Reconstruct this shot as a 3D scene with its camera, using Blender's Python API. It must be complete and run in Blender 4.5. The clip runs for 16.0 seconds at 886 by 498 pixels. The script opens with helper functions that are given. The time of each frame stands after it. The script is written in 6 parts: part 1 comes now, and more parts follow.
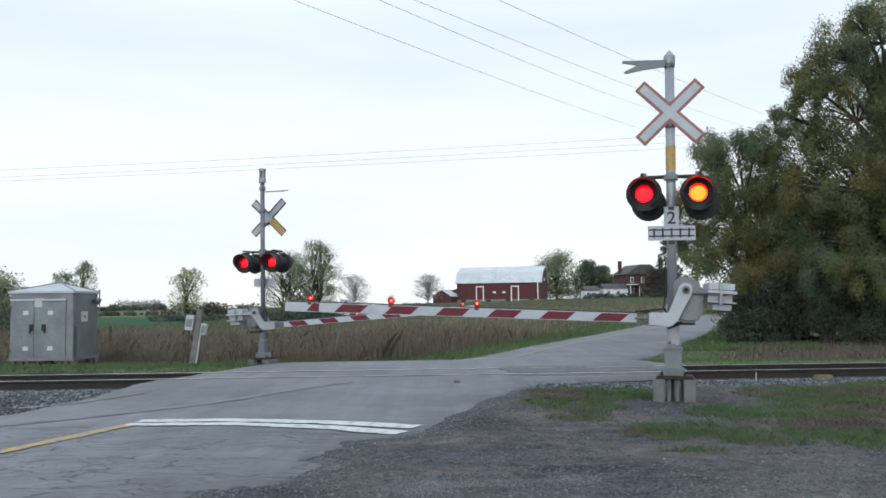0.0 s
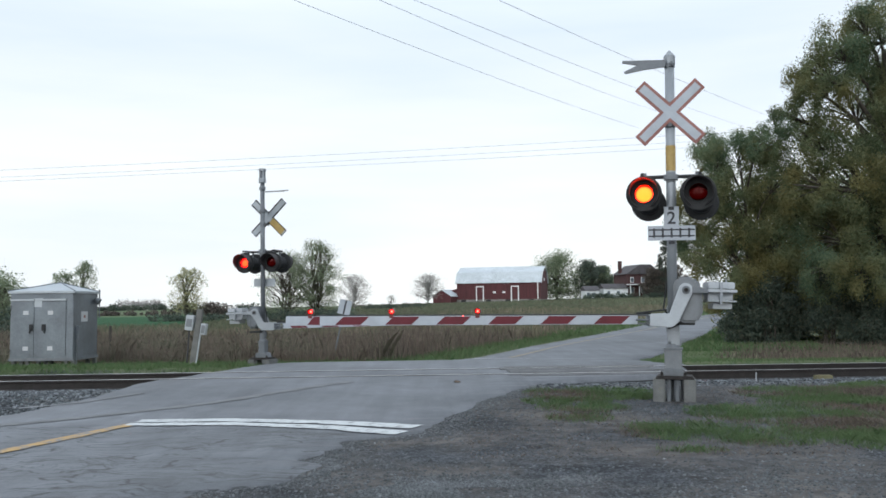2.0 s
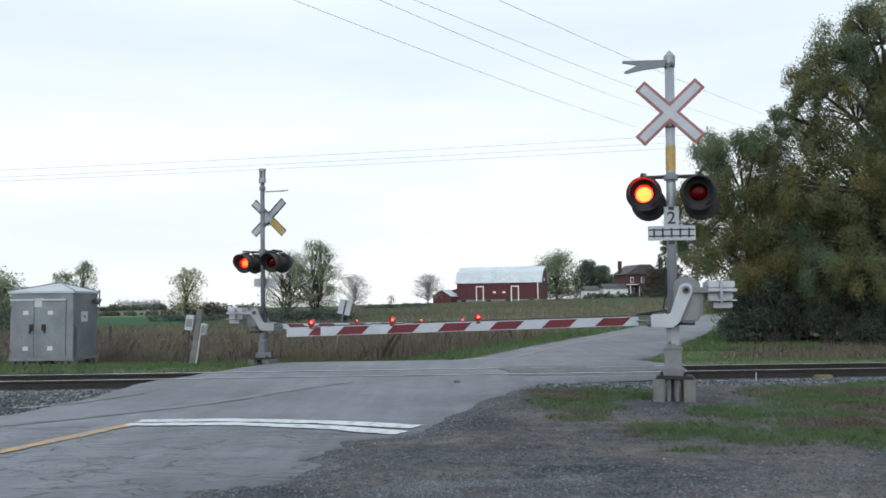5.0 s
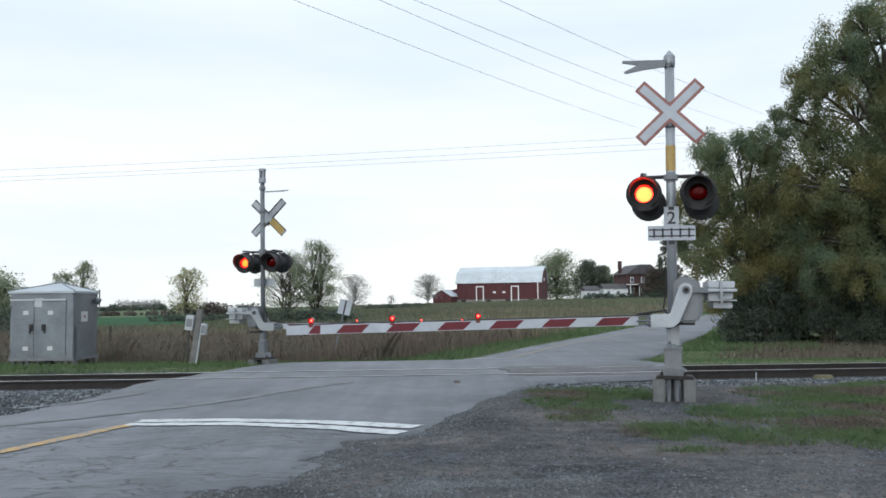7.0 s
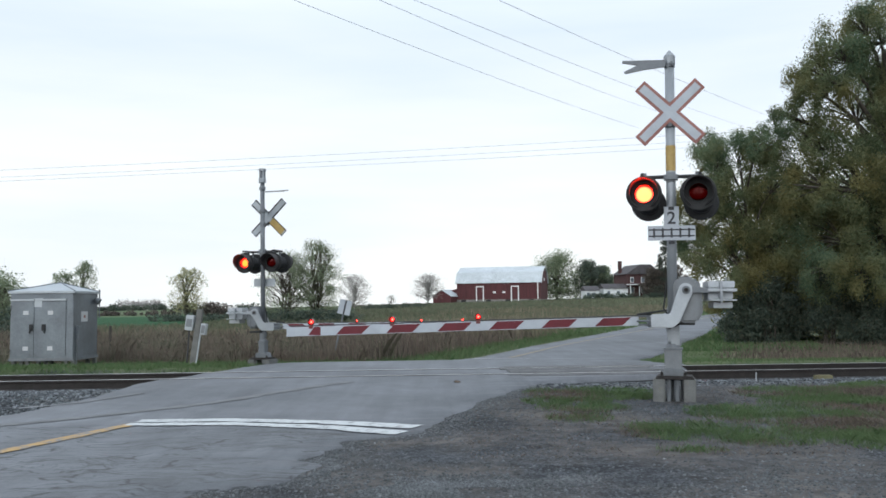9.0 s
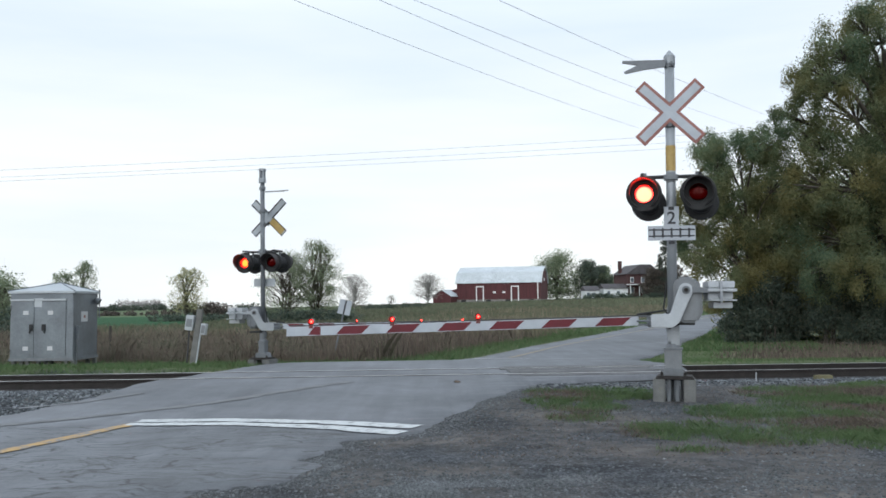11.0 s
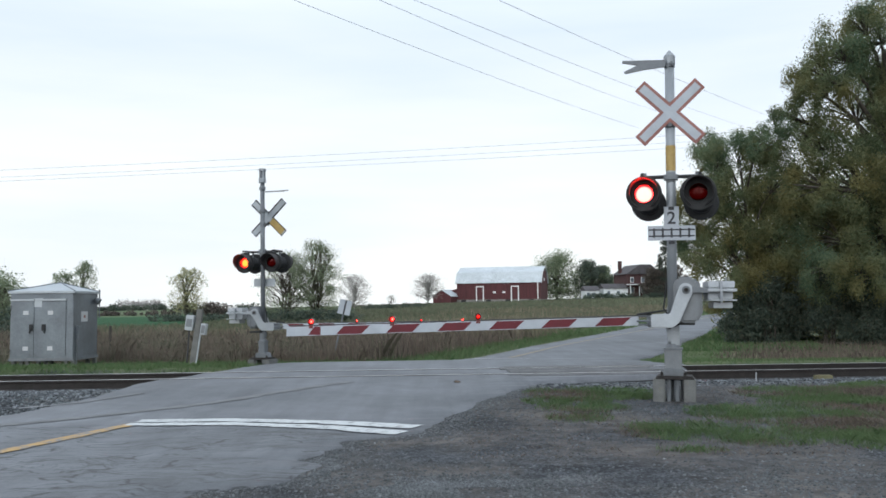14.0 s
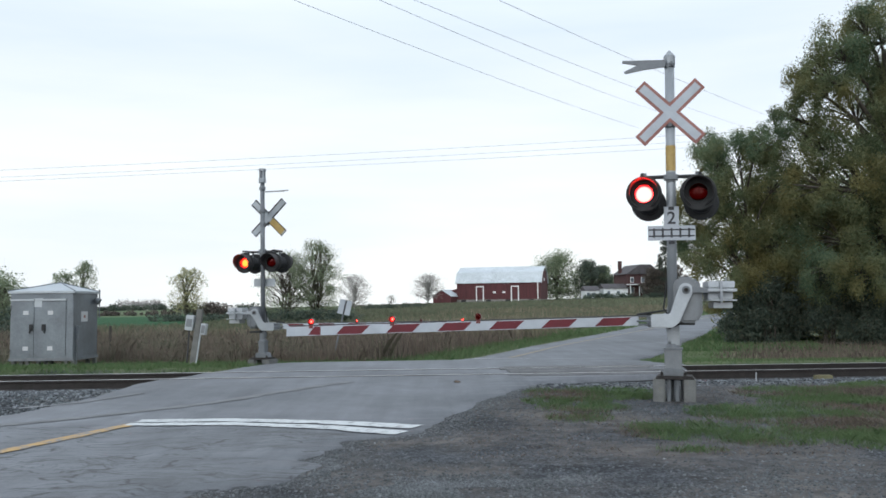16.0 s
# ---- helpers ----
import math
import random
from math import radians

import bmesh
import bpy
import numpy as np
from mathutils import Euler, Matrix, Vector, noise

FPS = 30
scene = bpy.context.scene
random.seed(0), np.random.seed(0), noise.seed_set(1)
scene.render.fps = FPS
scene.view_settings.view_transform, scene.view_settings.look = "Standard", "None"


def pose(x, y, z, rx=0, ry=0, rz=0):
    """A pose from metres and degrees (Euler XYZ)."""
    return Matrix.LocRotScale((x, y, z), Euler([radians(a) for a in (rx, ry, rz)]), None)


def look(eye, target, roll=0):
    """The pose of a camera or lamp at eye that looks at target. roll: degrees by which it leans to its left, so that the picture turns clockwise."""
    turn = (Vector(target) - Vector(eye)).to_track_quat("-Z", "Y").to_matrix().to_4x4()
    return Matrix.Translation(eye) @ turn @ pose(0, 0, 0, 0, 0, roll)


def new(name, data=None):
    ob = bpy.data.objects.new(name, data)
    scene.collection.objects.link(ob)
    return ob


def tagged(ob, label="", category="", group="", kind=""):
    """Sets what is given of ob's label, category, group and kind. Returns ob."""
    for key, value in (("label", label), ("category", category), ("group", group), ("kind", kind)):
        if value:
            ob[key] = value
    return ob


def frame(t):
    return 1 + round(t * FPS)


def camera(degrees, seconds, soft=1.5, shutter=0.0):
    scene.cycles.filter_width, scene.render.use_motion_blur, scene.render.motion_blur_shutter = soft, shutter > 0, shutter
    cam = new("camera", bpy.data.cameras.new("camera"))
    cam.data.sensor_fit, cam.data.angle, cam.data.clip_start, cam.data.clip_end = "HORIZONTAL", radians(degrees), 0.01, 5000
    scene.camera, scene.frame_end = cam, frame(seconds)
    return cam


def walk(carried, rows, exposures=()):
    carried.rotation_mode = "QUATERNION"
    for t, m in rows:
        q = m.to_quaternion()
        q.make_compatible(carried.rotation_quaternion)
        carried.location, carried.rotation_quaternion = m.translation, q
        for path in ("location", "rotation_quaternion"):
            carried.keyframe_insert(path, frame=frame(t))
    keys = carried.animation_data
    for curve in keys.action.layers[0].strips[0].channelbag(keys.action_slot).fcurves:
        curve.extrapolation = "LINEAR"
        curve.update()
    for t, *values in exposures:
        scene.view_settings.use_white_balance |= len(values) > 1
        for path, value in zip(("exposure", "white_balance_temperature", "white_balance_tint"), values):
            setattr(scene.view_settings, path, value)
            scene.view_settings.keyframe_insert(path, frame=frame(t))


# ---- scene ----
cam = camera(53.67, 16.0, soft=1.6)
EYE = (0.0, 0.0, 1.3)
VIEW = look(EYE, (0.0, 15.5, 1.3 + 1.01), -0.55)
walk(cam, [(0.0, VIEW), (16.0, VIEW)], exposures=[(0.0, 0.0), (16.0, 0.0)])

# ---- sky and sun: an even overcast ----
world = bpy.data.worlds.new("overcast")
scene.world = world
world.use_nodes = True
wn, wl = world.node_tree.nodes, world.node_tree.links
wn.clear()
w_out = wn.new("ShaderNodeOutputWorld")
w_bg = wn.new("ShaderNodeBackground")
w_sky = wn.new("ShaderNodeTexSky")
w_sky.sky_type, w_sky.sun_disc = "NISHITA", False
w_sky.sun_elevation, w_sky.sun_rotation = radians(17), radians(198)
w_sky.dust_density = 3.0
w_dim = wn.new("ShaderNodeMix"); w_dim.data_type, w_dim.blend_type = "RGBA", "MULTIPLY"
w_dim.inputs[0].default_value = 1.0
w_dim.inputs[7].default_value = (0.09, 0.09, 0.09, 1)
wl.new(w_sky.outputs[0], w_dim.inputs[6])
w_co = wn.new("ShaderNodeTexCoord")
w_map = wn.new("ShaderNodeMapping")
w_map.inputs["Scale"].default_value = (1.0, 1.6, 7.0)
w_map.inputs["Rotation"].default_value = (0.05, 0.12, 0.4)
wl.new(w_co.outputs["Generated"], w_map.inputs[0])
w_noise = wn.new("ShaderNodeTexNoise")
w_noise.inputs["Scale"].default_value, w_noise.inputs["Detail"].default_value = 1.7, 5.0
w_noise.inputs["Roughness"].default_value = 0.5
wl.new(w_map.outputs[0], w_noise.inputs[0])
w_ramp = wn.new("ShaderNodeValToRGB")
w_ramp.color_ramp.elements[0].position, w_ramp.color_ramp.elements[0].color = 0.3, (0.77, 0.865, 0.965, 1)
w_ramp.color_ramp.elements[1].position, w_ramp.color_ramp.elements[1].color = 0.62, (0.905, 0.96, 1.0, 1)
wl.new(w_noise.outputs[0], w_ramp.inputs[0])
# brighter towards the zenith, as an overcast sky is; whitest low over the land
w_sep = wn.new("ShaderNodeSeparateXYZ")
wl.new(w_co.outputs["Generated"], w_sep.inputs[0])
w_zen = wn.new("ShaderNodeValToRGB")
w_zen.color_ramp.elements[0].position, w_zen.color_ramp.elements[0].color = 0.0, (1.09, 1.065, 1.03, 1)
w_zen.color_ramp.elements[1].position, w_zen.color_ramp.elements[1].color = 1.0, (1.62, 1.7, 1.8, 1)
for pos, v in ((0.14, (1.08, 1.065, 1.04, 1)), (0.3, (0.98, 1.0, 1.02, 1)), (0.45, (1.11, 1.15, 1.19, 1))):
    el = w_zen.color_ramp.elements.new(pos)
    el.color = v
wl.new(w_sep.outputs["Z"], w_zen.inputs[0])
w_mul = wn.new("ShaderNodeMix"); w_mul.data_type, w_mul.blend_type = "RGBA", "MULTIPLY"
w_mul.inputs[0].default_value = 1.0
wl.new(w_ramp.outputs[0], w_mul.inputs[6]); wl.new(w_zen.outputs[0], w_mul.inputs[7])
w_mix = wn.new("ShaderNodeMix"); w_mix.data_type = "RGBA"
w_mix.inputs[0].default_value = 0.9
wl.new(w_dim.outputs[2], w_mix.inputs[6]); wl.new(w_mul.outputs[2], w_mix.inputs[7])
wl.new(w_mix.outputs[2], w_bg.inputs[0])
w_bg.inputs[1].default_value = 1.12
wl.new(w_bg.outputs[0], w_out.inputs[0])

sun_data = bpy.data.lights.new("sun", "SUN")
sun_data.energy, sun_data.angle, sun_data.color = 1.8, radians(75), (0.93, 0.985, 1.0)
sun = new("sun", sun_data)
sun.matrix_world = look((-14, -30, 13.5), (0, 12, 0))


# ---- materials ----
def nodes_of(name):
    m = bpy.data.materials.new(name)
    m.use_nodes = True
    nt = m.node_tree
    return m, nt.nodes, nt.links, nt.nodes["Principled BSDF"]


def noise_node(n, l, vec, scale, detail=4.0, rough=0.6):
    t = n.new("ShaderNodeTexNoise")
    t.inputs["Scale"].default_value, t.inputs["Detail"].default_value, t.inputs["Roughness"].default_value = scale, detail, rough
    l.new(vec, t.inputs["Vector"])
    return t.outputs[0]


def ramp_node(n, l, fac, stops):
    r = n.new("ShaderNodeValToRGB")
    cr = r.color_ramp
    cr.elements[0].position, cr.elements[0].color = stops[0][0], (*stops[0][1], 1)
    cr.elements[1].position, cr.elements[1].color = stops[-1][0], (*stops[-1][1], 1)
    for pos, c in stops[1:-1]:
        cr.elements.new(pos).color = (*c, 1)
    l.new(fac, r.inputs[0])
    return r.outputs[0]


def mix_node(n, l, fac, a, b, blend="MIX"):
    m = n.new("ShaderNodeMix")
    m.data_type, m.blend_type = "RGBA", blend
    for sock, v in ((m.inputs[0], fac), (m.inputs[6], a), (m.inputs[7], b)):
        if isinstance(v, (int, float)):
            sock.default_value = v
        elif isinstance(v, tuple):
            sock.default_value = (*v, 1)
        else:
            l.new(v, sock)
    return m.outputs[2]


def bump_node(n, l, b, height, strength, dist=0.02):
    k = n.new("ShaderNodeBump")
    k.inputs["Strength"].default_value, k.inputs["Distance"].default_value = strength, dist
    l.new(height, k.inputs["Height"])
    l.new(k.outputs[0], b.inputs["Normal"])


def shade(c, k):
    return tuple(min(1.0, x * k) for x in c)


def surface(name, color, rough=0.6, metal=0.0, fine=40.0, broad=3.0, var=0.25, bump=0.15, stain=None):
    """A worn surface: fine grain and broad blotches over one base colour."""
    m, n, l, b = nodes_of(name)
    co = n.new("ShaderNodeTexCoord").outputs["Object"]
    a = noise_node(n, l, co, fine)
    c = noise_node(n, l, co, broad, 5.0)
    base = ramp_node(n, l, c, [(0.3, shade(color, 1 - var)), (0.7, shade(color, 1 + var * 0.5))])
    grain = ramp_node(n, l, a, [(0.3, (1 - var, 1 - var, 1 - var)), (0.65, (1, 1, 1))])
    col = mix_node(n, l, 0.6, base, grain, "MULTIPLY")
    if stain:
        s = noise_node(n, l, co, broad * 2.3, 6.0, 0.7)
        col = mix_node(n, l, ramp_node(n, l, s, [(0.58, (0, 0, 0)), (0.72, (0.8, 0.8, 0.8))]), col, stain)
    l.new(col, b.inputs["Base Color"])
    b.inputs["Roughness"].default_value, b.inputs["Metallic"].default_value = rough, metal
    if bump:
        bump_node(n, l, b, a, bump, 0.01)
    return m


def foliage(name, stops, through_light=0.35, tint=None):
    """Leaves or blades: each its own tint, part of the light comes through."""
    m, n, l, b = nodes_of(name)
    g = n.new("ShaderNodeNewGeometry")
    col = ramp_node(n, l, g.outputs["Random Per Island"], stops)
    pos = noise_node(n, l, g.outputs["Position"], 0.45, 4.0)
    if tint:
        col = mix_node(n, l, ramp_node(n, l, pos, [(0.38, (0, 0, 0)), (0.62, (0.9, 0.9, 0.9))]), col, tint)
    fine = noise_node(n, l, g.outputs["Position"], 2.4, 3.0)
    col = mix_node(n, l, 0.6, col, ramp_node(n, l, fine, [(0.3, (0.55, 0.6, 0.55)), (0.7, (1.1, 1.1, 1.1))]), "MULTIPLY")
    l.new(col, b.inputs["Base Color"])
    b.inputs["Roughness"].default_value = 0.75
    b.inputs["Specular IOR Level"].default_value = 0.25
    t = n.new("ShaderNodeBsdfTranslucent")
    l.new(col, t.inputs[0])
    x = n.new("ShaderNodeMixShader")
    x.inputs[0].default_value = through_light
    l.new(b.outputs[0], x.inputs[1]); l.new(t.outputs[0], x.inputs[2])
    l.new(x.outputs[0], n["Material Output"].inputs[0])
    return m


def ground_material():
    """Soil and gravel close by the road, grass and field farther off."""
    m, n, l, b = nodes_of("ground_mix")
    pos = n.new("ShaderNodeNewGeometry").outputs["Position"]
    fine = noise_node(n, l, pos, 38.0, 5.0, 0.75)
    mid = noise_node(n, l, pos, 5.0, 6.0, 0.65)
    broad = noise_node(n, l, pos, 0.55, 5.0, 0.6)
    gravel = ramp_node(n, l, fine, [(0.36, (0.022, 0.024, 0.027)), (0.5, (0.056, 0.060, 0.066)), (0.68, (0.135, 0.147, 0.163))])
    gravel = mix_node(n, l, 0.85, gravel, ramp_node(n, l, mid, [(0.32, (0.38, 0.37, 0.36)), (0.68, (1.25, 1.25, 1.25))]), "MULTIPLY")
    dirt = ramp_node(n, l, mid, [(0.3, (0.055, 0.051, 0.049)), (0.7, (0.14, 0.13, 0.123))])
    lanes = n.new("ShaderNodeMapping"); lanes.inputs["Scale"].default_value = (0.22, 1.5, 1.0); lanes.inputs["Rotation"].default_value = (0, 0, radians(-6))
    l.new(pos, lanes.inputs[0])
    rut = noise_node(n, l, lanes.outputs[0], 1.0, 5.0, 0.6)
    gravel = mix_node(n, l, 0.9, gravel, ramp_node(n, l, rut, [(0.34, (0.45, 0.46, 0.48)), (0.66, (1.2, 1.22, 1.25))]), "MULTIPLY")
    near = mix_node(n, l, ramp_node(n, l, broad, [(0.42, (0, 0, 0)), (0.62, (1, 1, 1))]), gravel, dirt)
    turf = ramp_node(n, l, mid, [(0.3, (0.045, 0.07, 0.035)), (0.5, (0.085, 0.105, 0.055)), (0.72, (0.16, 0.135, 0.095))])
    field = ramp_node(n, l, broad, [(0.35, (0.065, 0.105, 0.05)), (0.55, (0.10, 0.125, 0.07)), (0.75, (0.17, 0.15, 0.105))])
    sep = n.new("ShaderNodeSeparateXYZ")
    l.new(pos, sep.inputs[0])
    def over(sock, lo, hi):
        r = n.new("ShaderNodeMapRange")
        r.inputs[1].default_value, r.inputs[2].default_value = lo, hi
        l.new(sock, r.inputs[0])
        return r.outputs[0]
    y_wob = n.new("ShaderNodeMath"); y_wob.operation = "MULTIPLY_ADD"
    l.new(broad, y_wob.inputs[0]); y_wob.inputs[1].default_value = 3.0
    l.new(sep.outputs["Y"], y_wob.inputs[2])
    col = mix_node(n, l, over(y_wob.outputs[0], 19.9, 20.5), near, turf)
    col = mix_node(n, l, over(sep.outputs["Y"], 40.0, 70.0), col, field)
    # the young green crop far off beside the hedge
    crop = n.new("ShaderNodeMath"); crop.operation = "MULTIPLY"
    l.new(over(sep.outputs["X"], -22.0, -26.0), crop.inputs[0]); l.new(over(sep.outputs["Y"], 72.0, 80.0), crop.inputs[1])
    crop2 = n.new("ShaderNodeMath"); crop2.operation = "MULTIPLY"
    l.new(crop.outputs[0], crop2.inputs[0]); l.new(over(sep.outputs["Y"], 138.0, 124.0), crop2.inputs[1])
    col = mix_node(n, l, crop2.outputs[0], col, (0.022, 0.07, 0.03))
    l.new(col, b.inputs["Base Color"])
    b.inputs["Roughness"].default_value, b.inputs["Specular IOR Level"].default_value = 0.95, 0.12
    bump_node(n, l, b, mid, 0.9, 0.06)
    return m


def asphalt_material():
    """Old light-grey asphalt: grain, paler wheel tracks, patches and fine cracks."""
    m, n, l, b = nodes_of("old_asphalt")
    pos = n.new("ShaderNodeNewGeometry").outputs["Position"]
    grain = noise_node(n, l, pos, 90.0, 3.0, 0.7)
    mid = noise_node(n, l, pos, 2.2, 6.0, 0.65)
    broad = noise_node(n, l, pos, 0.35, 4.0, 0.55)
    col = ramp_node(n, l, broad, [(0.3, (0.088, 0.095, 0.106)), (0.7, (0.152, 0.161, 0.178))])
    col = mix_node(n, l, 0.7, col, ramp_node(n, l, mid, [(0.28, (0.72, 0.72, 0.73)), (0.6, (1.05, 1.05, 1.05))]), "MULTIPLY")
    col = mix_node(n, l, 0.45, col, ramp_node(n, l, grain, [(0.3, (0.55, 0.55, 0.55)), (0.65, (1.15, 1.15, 1.15))]), "MULTIPLY")
    along = n.new("ShaderNodeMapping"); along.inputs["Rotation"].default_value = (0, 0, radians(18)); along.inputs["Scale"].default_value = (2.6, 0.16, 1.0)
    l.new(pos, along.inputs[0])
    streak = noise_node(n, l, along.outputs[0], 1.0, 5.0, 0.65)
    col = mix_node(n, l, 0.75, col, ramp_node(n, l, streak, [(0.3, (0.68, 0.68, 0.69)), (0.65, (1.12, 1.12, 1.12))]), "MULTIPLY")
    warp = n.new("ShaderNodeVectorMath"); warp.operation = "MULTIPLY_ADD"
    wn_ = n.new("ShaderNodeTexNoise"); wn_.inputs["Scale"].default_value = 1.6; wn_.inputs["Detail"].default_value = 5.0
    l.new(pos, wn_.inputs["Vector"])
    l.new(wn_.outputs[1], warp.inputs[0]); warp.inputs[1].default_value = (0.9, 0.9, 0.9); l.new(pos, warp.inputs[2])
    flat = n.new("ShaderNodeMapping"); flat.inputs["Rotation"].default_value = (0, 0, radians(12)); flat.inputs["Scale"].default_value = (0.6, 2.6, 1.0)
    l.new(warp.outputs[0], flat.inputs[0])
    v = n.new("ShaderNodeTexVoronoi"); v.feature = "DISTANCE_TO_EDGE"; v.inputs["Scale"].default_value = 1.7
    l.new(flat.outputs[0], v.inputs["Vector"])
    crack = ramp_node(n, l, v.outputs[0], [(0.008, (1, 1, 1)), (0.04, (0, 0, 0))])
    sep = n.new("ShaderNodeSeparateXYZ"); l.new(pos, sep.inputs[0])
    r = n.new("ShaderNodeMapRange"); r.inputs[1].default_value, r.inputs[2].default_value = 10.0, 9.7
    l.new(sep.outputs["Y"], r.inputs[0])
    worn = mix_node(n, l, 1.0, ramp_node(n, l, noise_node(n, l, pos, 0.9, 3.0), [(0.40, (0, 0, 0)), (0.5, (1, 1, 1))]), r.outputs[0], "MULTIPLY")
    crack = mix_node(n, l, 1.0, crack, worn, "MULTIPLY")
    col = mix_node(n, l, crack, col, (0.038, 0.04, 0.043))
    v2 = n.new("ShaderNodeTexVoronoi"); v2.feature = "DISTANCE_TO_EDGE"; v2.inputs["Scale"].default_value = 5.5
    l.new(flat.outputs[0], v2.inputs["Vector"])
    fine_crack = ramp_node(n, l, v2.outputs[0], [(0.01, (1, 1, 1)), (0.07, (0, 0, 0))])
    patch = ramp_node(n, l, noise_node(n, l, flat.outputs[0], 0.8, 4.0), [(0.5, (0, 0, 0)), (0.6, (0.9, 0.9, 0.9))])
    patch = mix_node(n, l, 1.0, patch, r.outputs[0], "MULTIPLY")
    col = mix_node(n, l, mix_node(n, l, 1.0, fine_crack, patch, "MULTIPLY"), col, (0.045, 0.047, 0.05))
    crumble = ramp_node(n, l, noise_node(n, l, flat.outputs[0], 1.7, 6.0, 0.7), [(0.5, (1, 1, 1)), (0.66, (0.62, 0.61, 0.6))])
    col = mix_node(n, l, mix_node(n, l, 1.0, r.outputs[0], (0.8, 0.8, 0.8), "MULTIPLY"), col, mix_node(n, l, 1.0, col, crumble, "MULTIPLY"))
    l.new(col, b.inputs["Base Color"])
    b.inputs["Roughness"].default_value = 0.8
    bump_node(n, l, b, grain, 0.25, 0.008)
    return m


def road_paint(name, color, wear):
    m, n, l, b = nodes_of(name)
    pos = n.new("ShaderNodeNewGeometry").outputs["Position"]
    w = noise_node(n, l, pos, 9.0, 6.0, 0.75)
    col = mix_node(n, l, ramp_node(n, l, w, [(wear, (0, 0, 0)), (wear + 0.12, (1, 1, 1))]), color, (0.15, 0.15, 0.155))
    col = mix_node(n, l, 0.3, col, ramp_node(n, l, noise_node(n, l, pos, 80.0), [(0.3, (0.6, 0.6, 0.6)), (0.6, (1, 1, 1))]), "MULTIPLY")
    l.new(col, b.inputs["Base Color"])
    b.inputs["Roughness"].default_value = 0.7
    return m


def glow_material(name, core, rim, radius, inner=0.66, outer=0.9):
    """A lit signal element, hottest in the middle; its added tilt stands in for flashing, colour going through amber
    and red to dark.
    """
    m, n, l, b = nodes_of(name)
    co = n.new("ShaderNodeTexCoord").outputs["Object"]
    ln = n.new("ShaderNodeVectorMath"); ln.operation = "LENGTH"
    l.new(co, ln.inputs[0])
    mr = n.new("ShaderNodeMapRange"); mr.inputs[2].default_value = radius
    l.new(ln.outputs["Value"], mr.inputs[0])
    sep = n.new("ShaderNodeSeparateXYZ")
    l.new(n.new("ShaderNodeNewGeometry").outputs["Normal"], sep.inputs[0])
    tip = n.new("ShaderNodeMath"); tip.operation = "ABSOLUTE"
    l.new(sep.outputs["Z"], tip.inputs[0])
    hot = ramp_node(n, l, tip.outputs[0], core)
    edge = ramp_node(n, l, tip.outputs[0], rim)
    col = mix_node(n, l, ramp_node(n, l, mr.outputs[0], [(inner, (0, 0, 0)), (outer, (1, 1, 1))]), hot, edge)
    e = n.new("ShaderNodeEmission")
    l.new(col, e.inputs[0])
    e.inputs[1].default_value = 6.0
    l.new(e.outputs[0], n["Material Output"].inputs[0])
    return m


def lens_material():
    m, n, l, b = nodes_of("red_lens_glass")
    t = n.new("ShaderNodeBsdfTransparent"); t.inputs[0].default_value = (0.95, 0.28, 0.27, 1)
    g = n.new("ShaderNodeBsdfGlossy"); g.inputs[0].default_value = (0.5, 0.25, 0.25, 1); g.inputs[1].default_value = 0.25
    fr = n.new("ShaderNodeFresnel"); fr.inputs[0].default_value = 1.4
    x = n.new("ShaderNodeMixShader")
    sc = n.new("ShaderNodeBsdfTranslucent"); sc.inputs[0].default_value = (0.18, 0.012, 0.018, 1)
    sx = n.new("ShaderNodeMixShader"); sx.inputs[0].default_value = 0.45
    l.new(t.outputs[0], sx.inputs[1]); l.new(sc.outputs[0], sx.inputs[2])
    l.new(fr.outputs[0], x.inputs[0]); l.new(sx.outputs[0], x.inputs[1]); l.new(g.outputs[0], x.inputs[2])
    l.new(x.outputs[0], n["Material Output"].inputs[0])
    return m


def siding_material(name, color):
    m, n, l, b = nodes_of(name)
    co = n.new("ShaderNodeTexCoord").outputs["Object"]
    mp = n.new("ShaderNodeMapping"); mp.inputs["Scale"].default_value = (6.0, 6.0, 0.25)
    l.new(co, mp.inputs[0])
    a = noise_node(n, l, mp.outputs[0], 1.0, 3.0)
    c = noise_node(n, l, co, 0.35, 4.0)
    col = mix_node(n, l, 0.7, ramp_node(n, l, a, [(0.3, shade(color, 0.6)), (0.7, shade(color, 1.2))]),
                   ramp_node(n, l, c, [(0.3, (0.7, 0.7, 0.7)), (0.7, (1, 1, 1))]), "MULTIPLY")
    l.new(col, b.inputs["Base Color"])
    b.inputs["Roughness"].default_value = 0.85
    return m


GROUND, ASPHALT = ground_material(), asphalt_material()
WHITE_LINE, YELLOW_LINE = road_paint("worn_white_line", (0.45, 0.47, 0.48), 0.51), road_paint("worn_yellow_line", (0.35, 0.215, 0.07), 0.47)
YELLOW_FAINT = road_paint("faint_yellow_line", (0.26, 0.20, 0.11), 0.47)
WHITE_FAINT = road_paint("faint_white_line", (0.40, 0.40, 0.41), 0.5)
PLANK = surface("weathered_crossing_timber", (0.115, 0.118, 0.125), 0.9, 0.0, 35, 4, 0.4, 0.3)
CHIP = foliage("asphalt_chips", [(0.0, (0.06, 0.065, 0.07)), (0.6, (0.10, 0.106, 0.116)), (1.0, (0.145, 0.153, 0.165))], 0.0)
TAR = surface("tar_seam", (0.128, 0.132, 0.14), 0.7, fine=60, var=0.4)
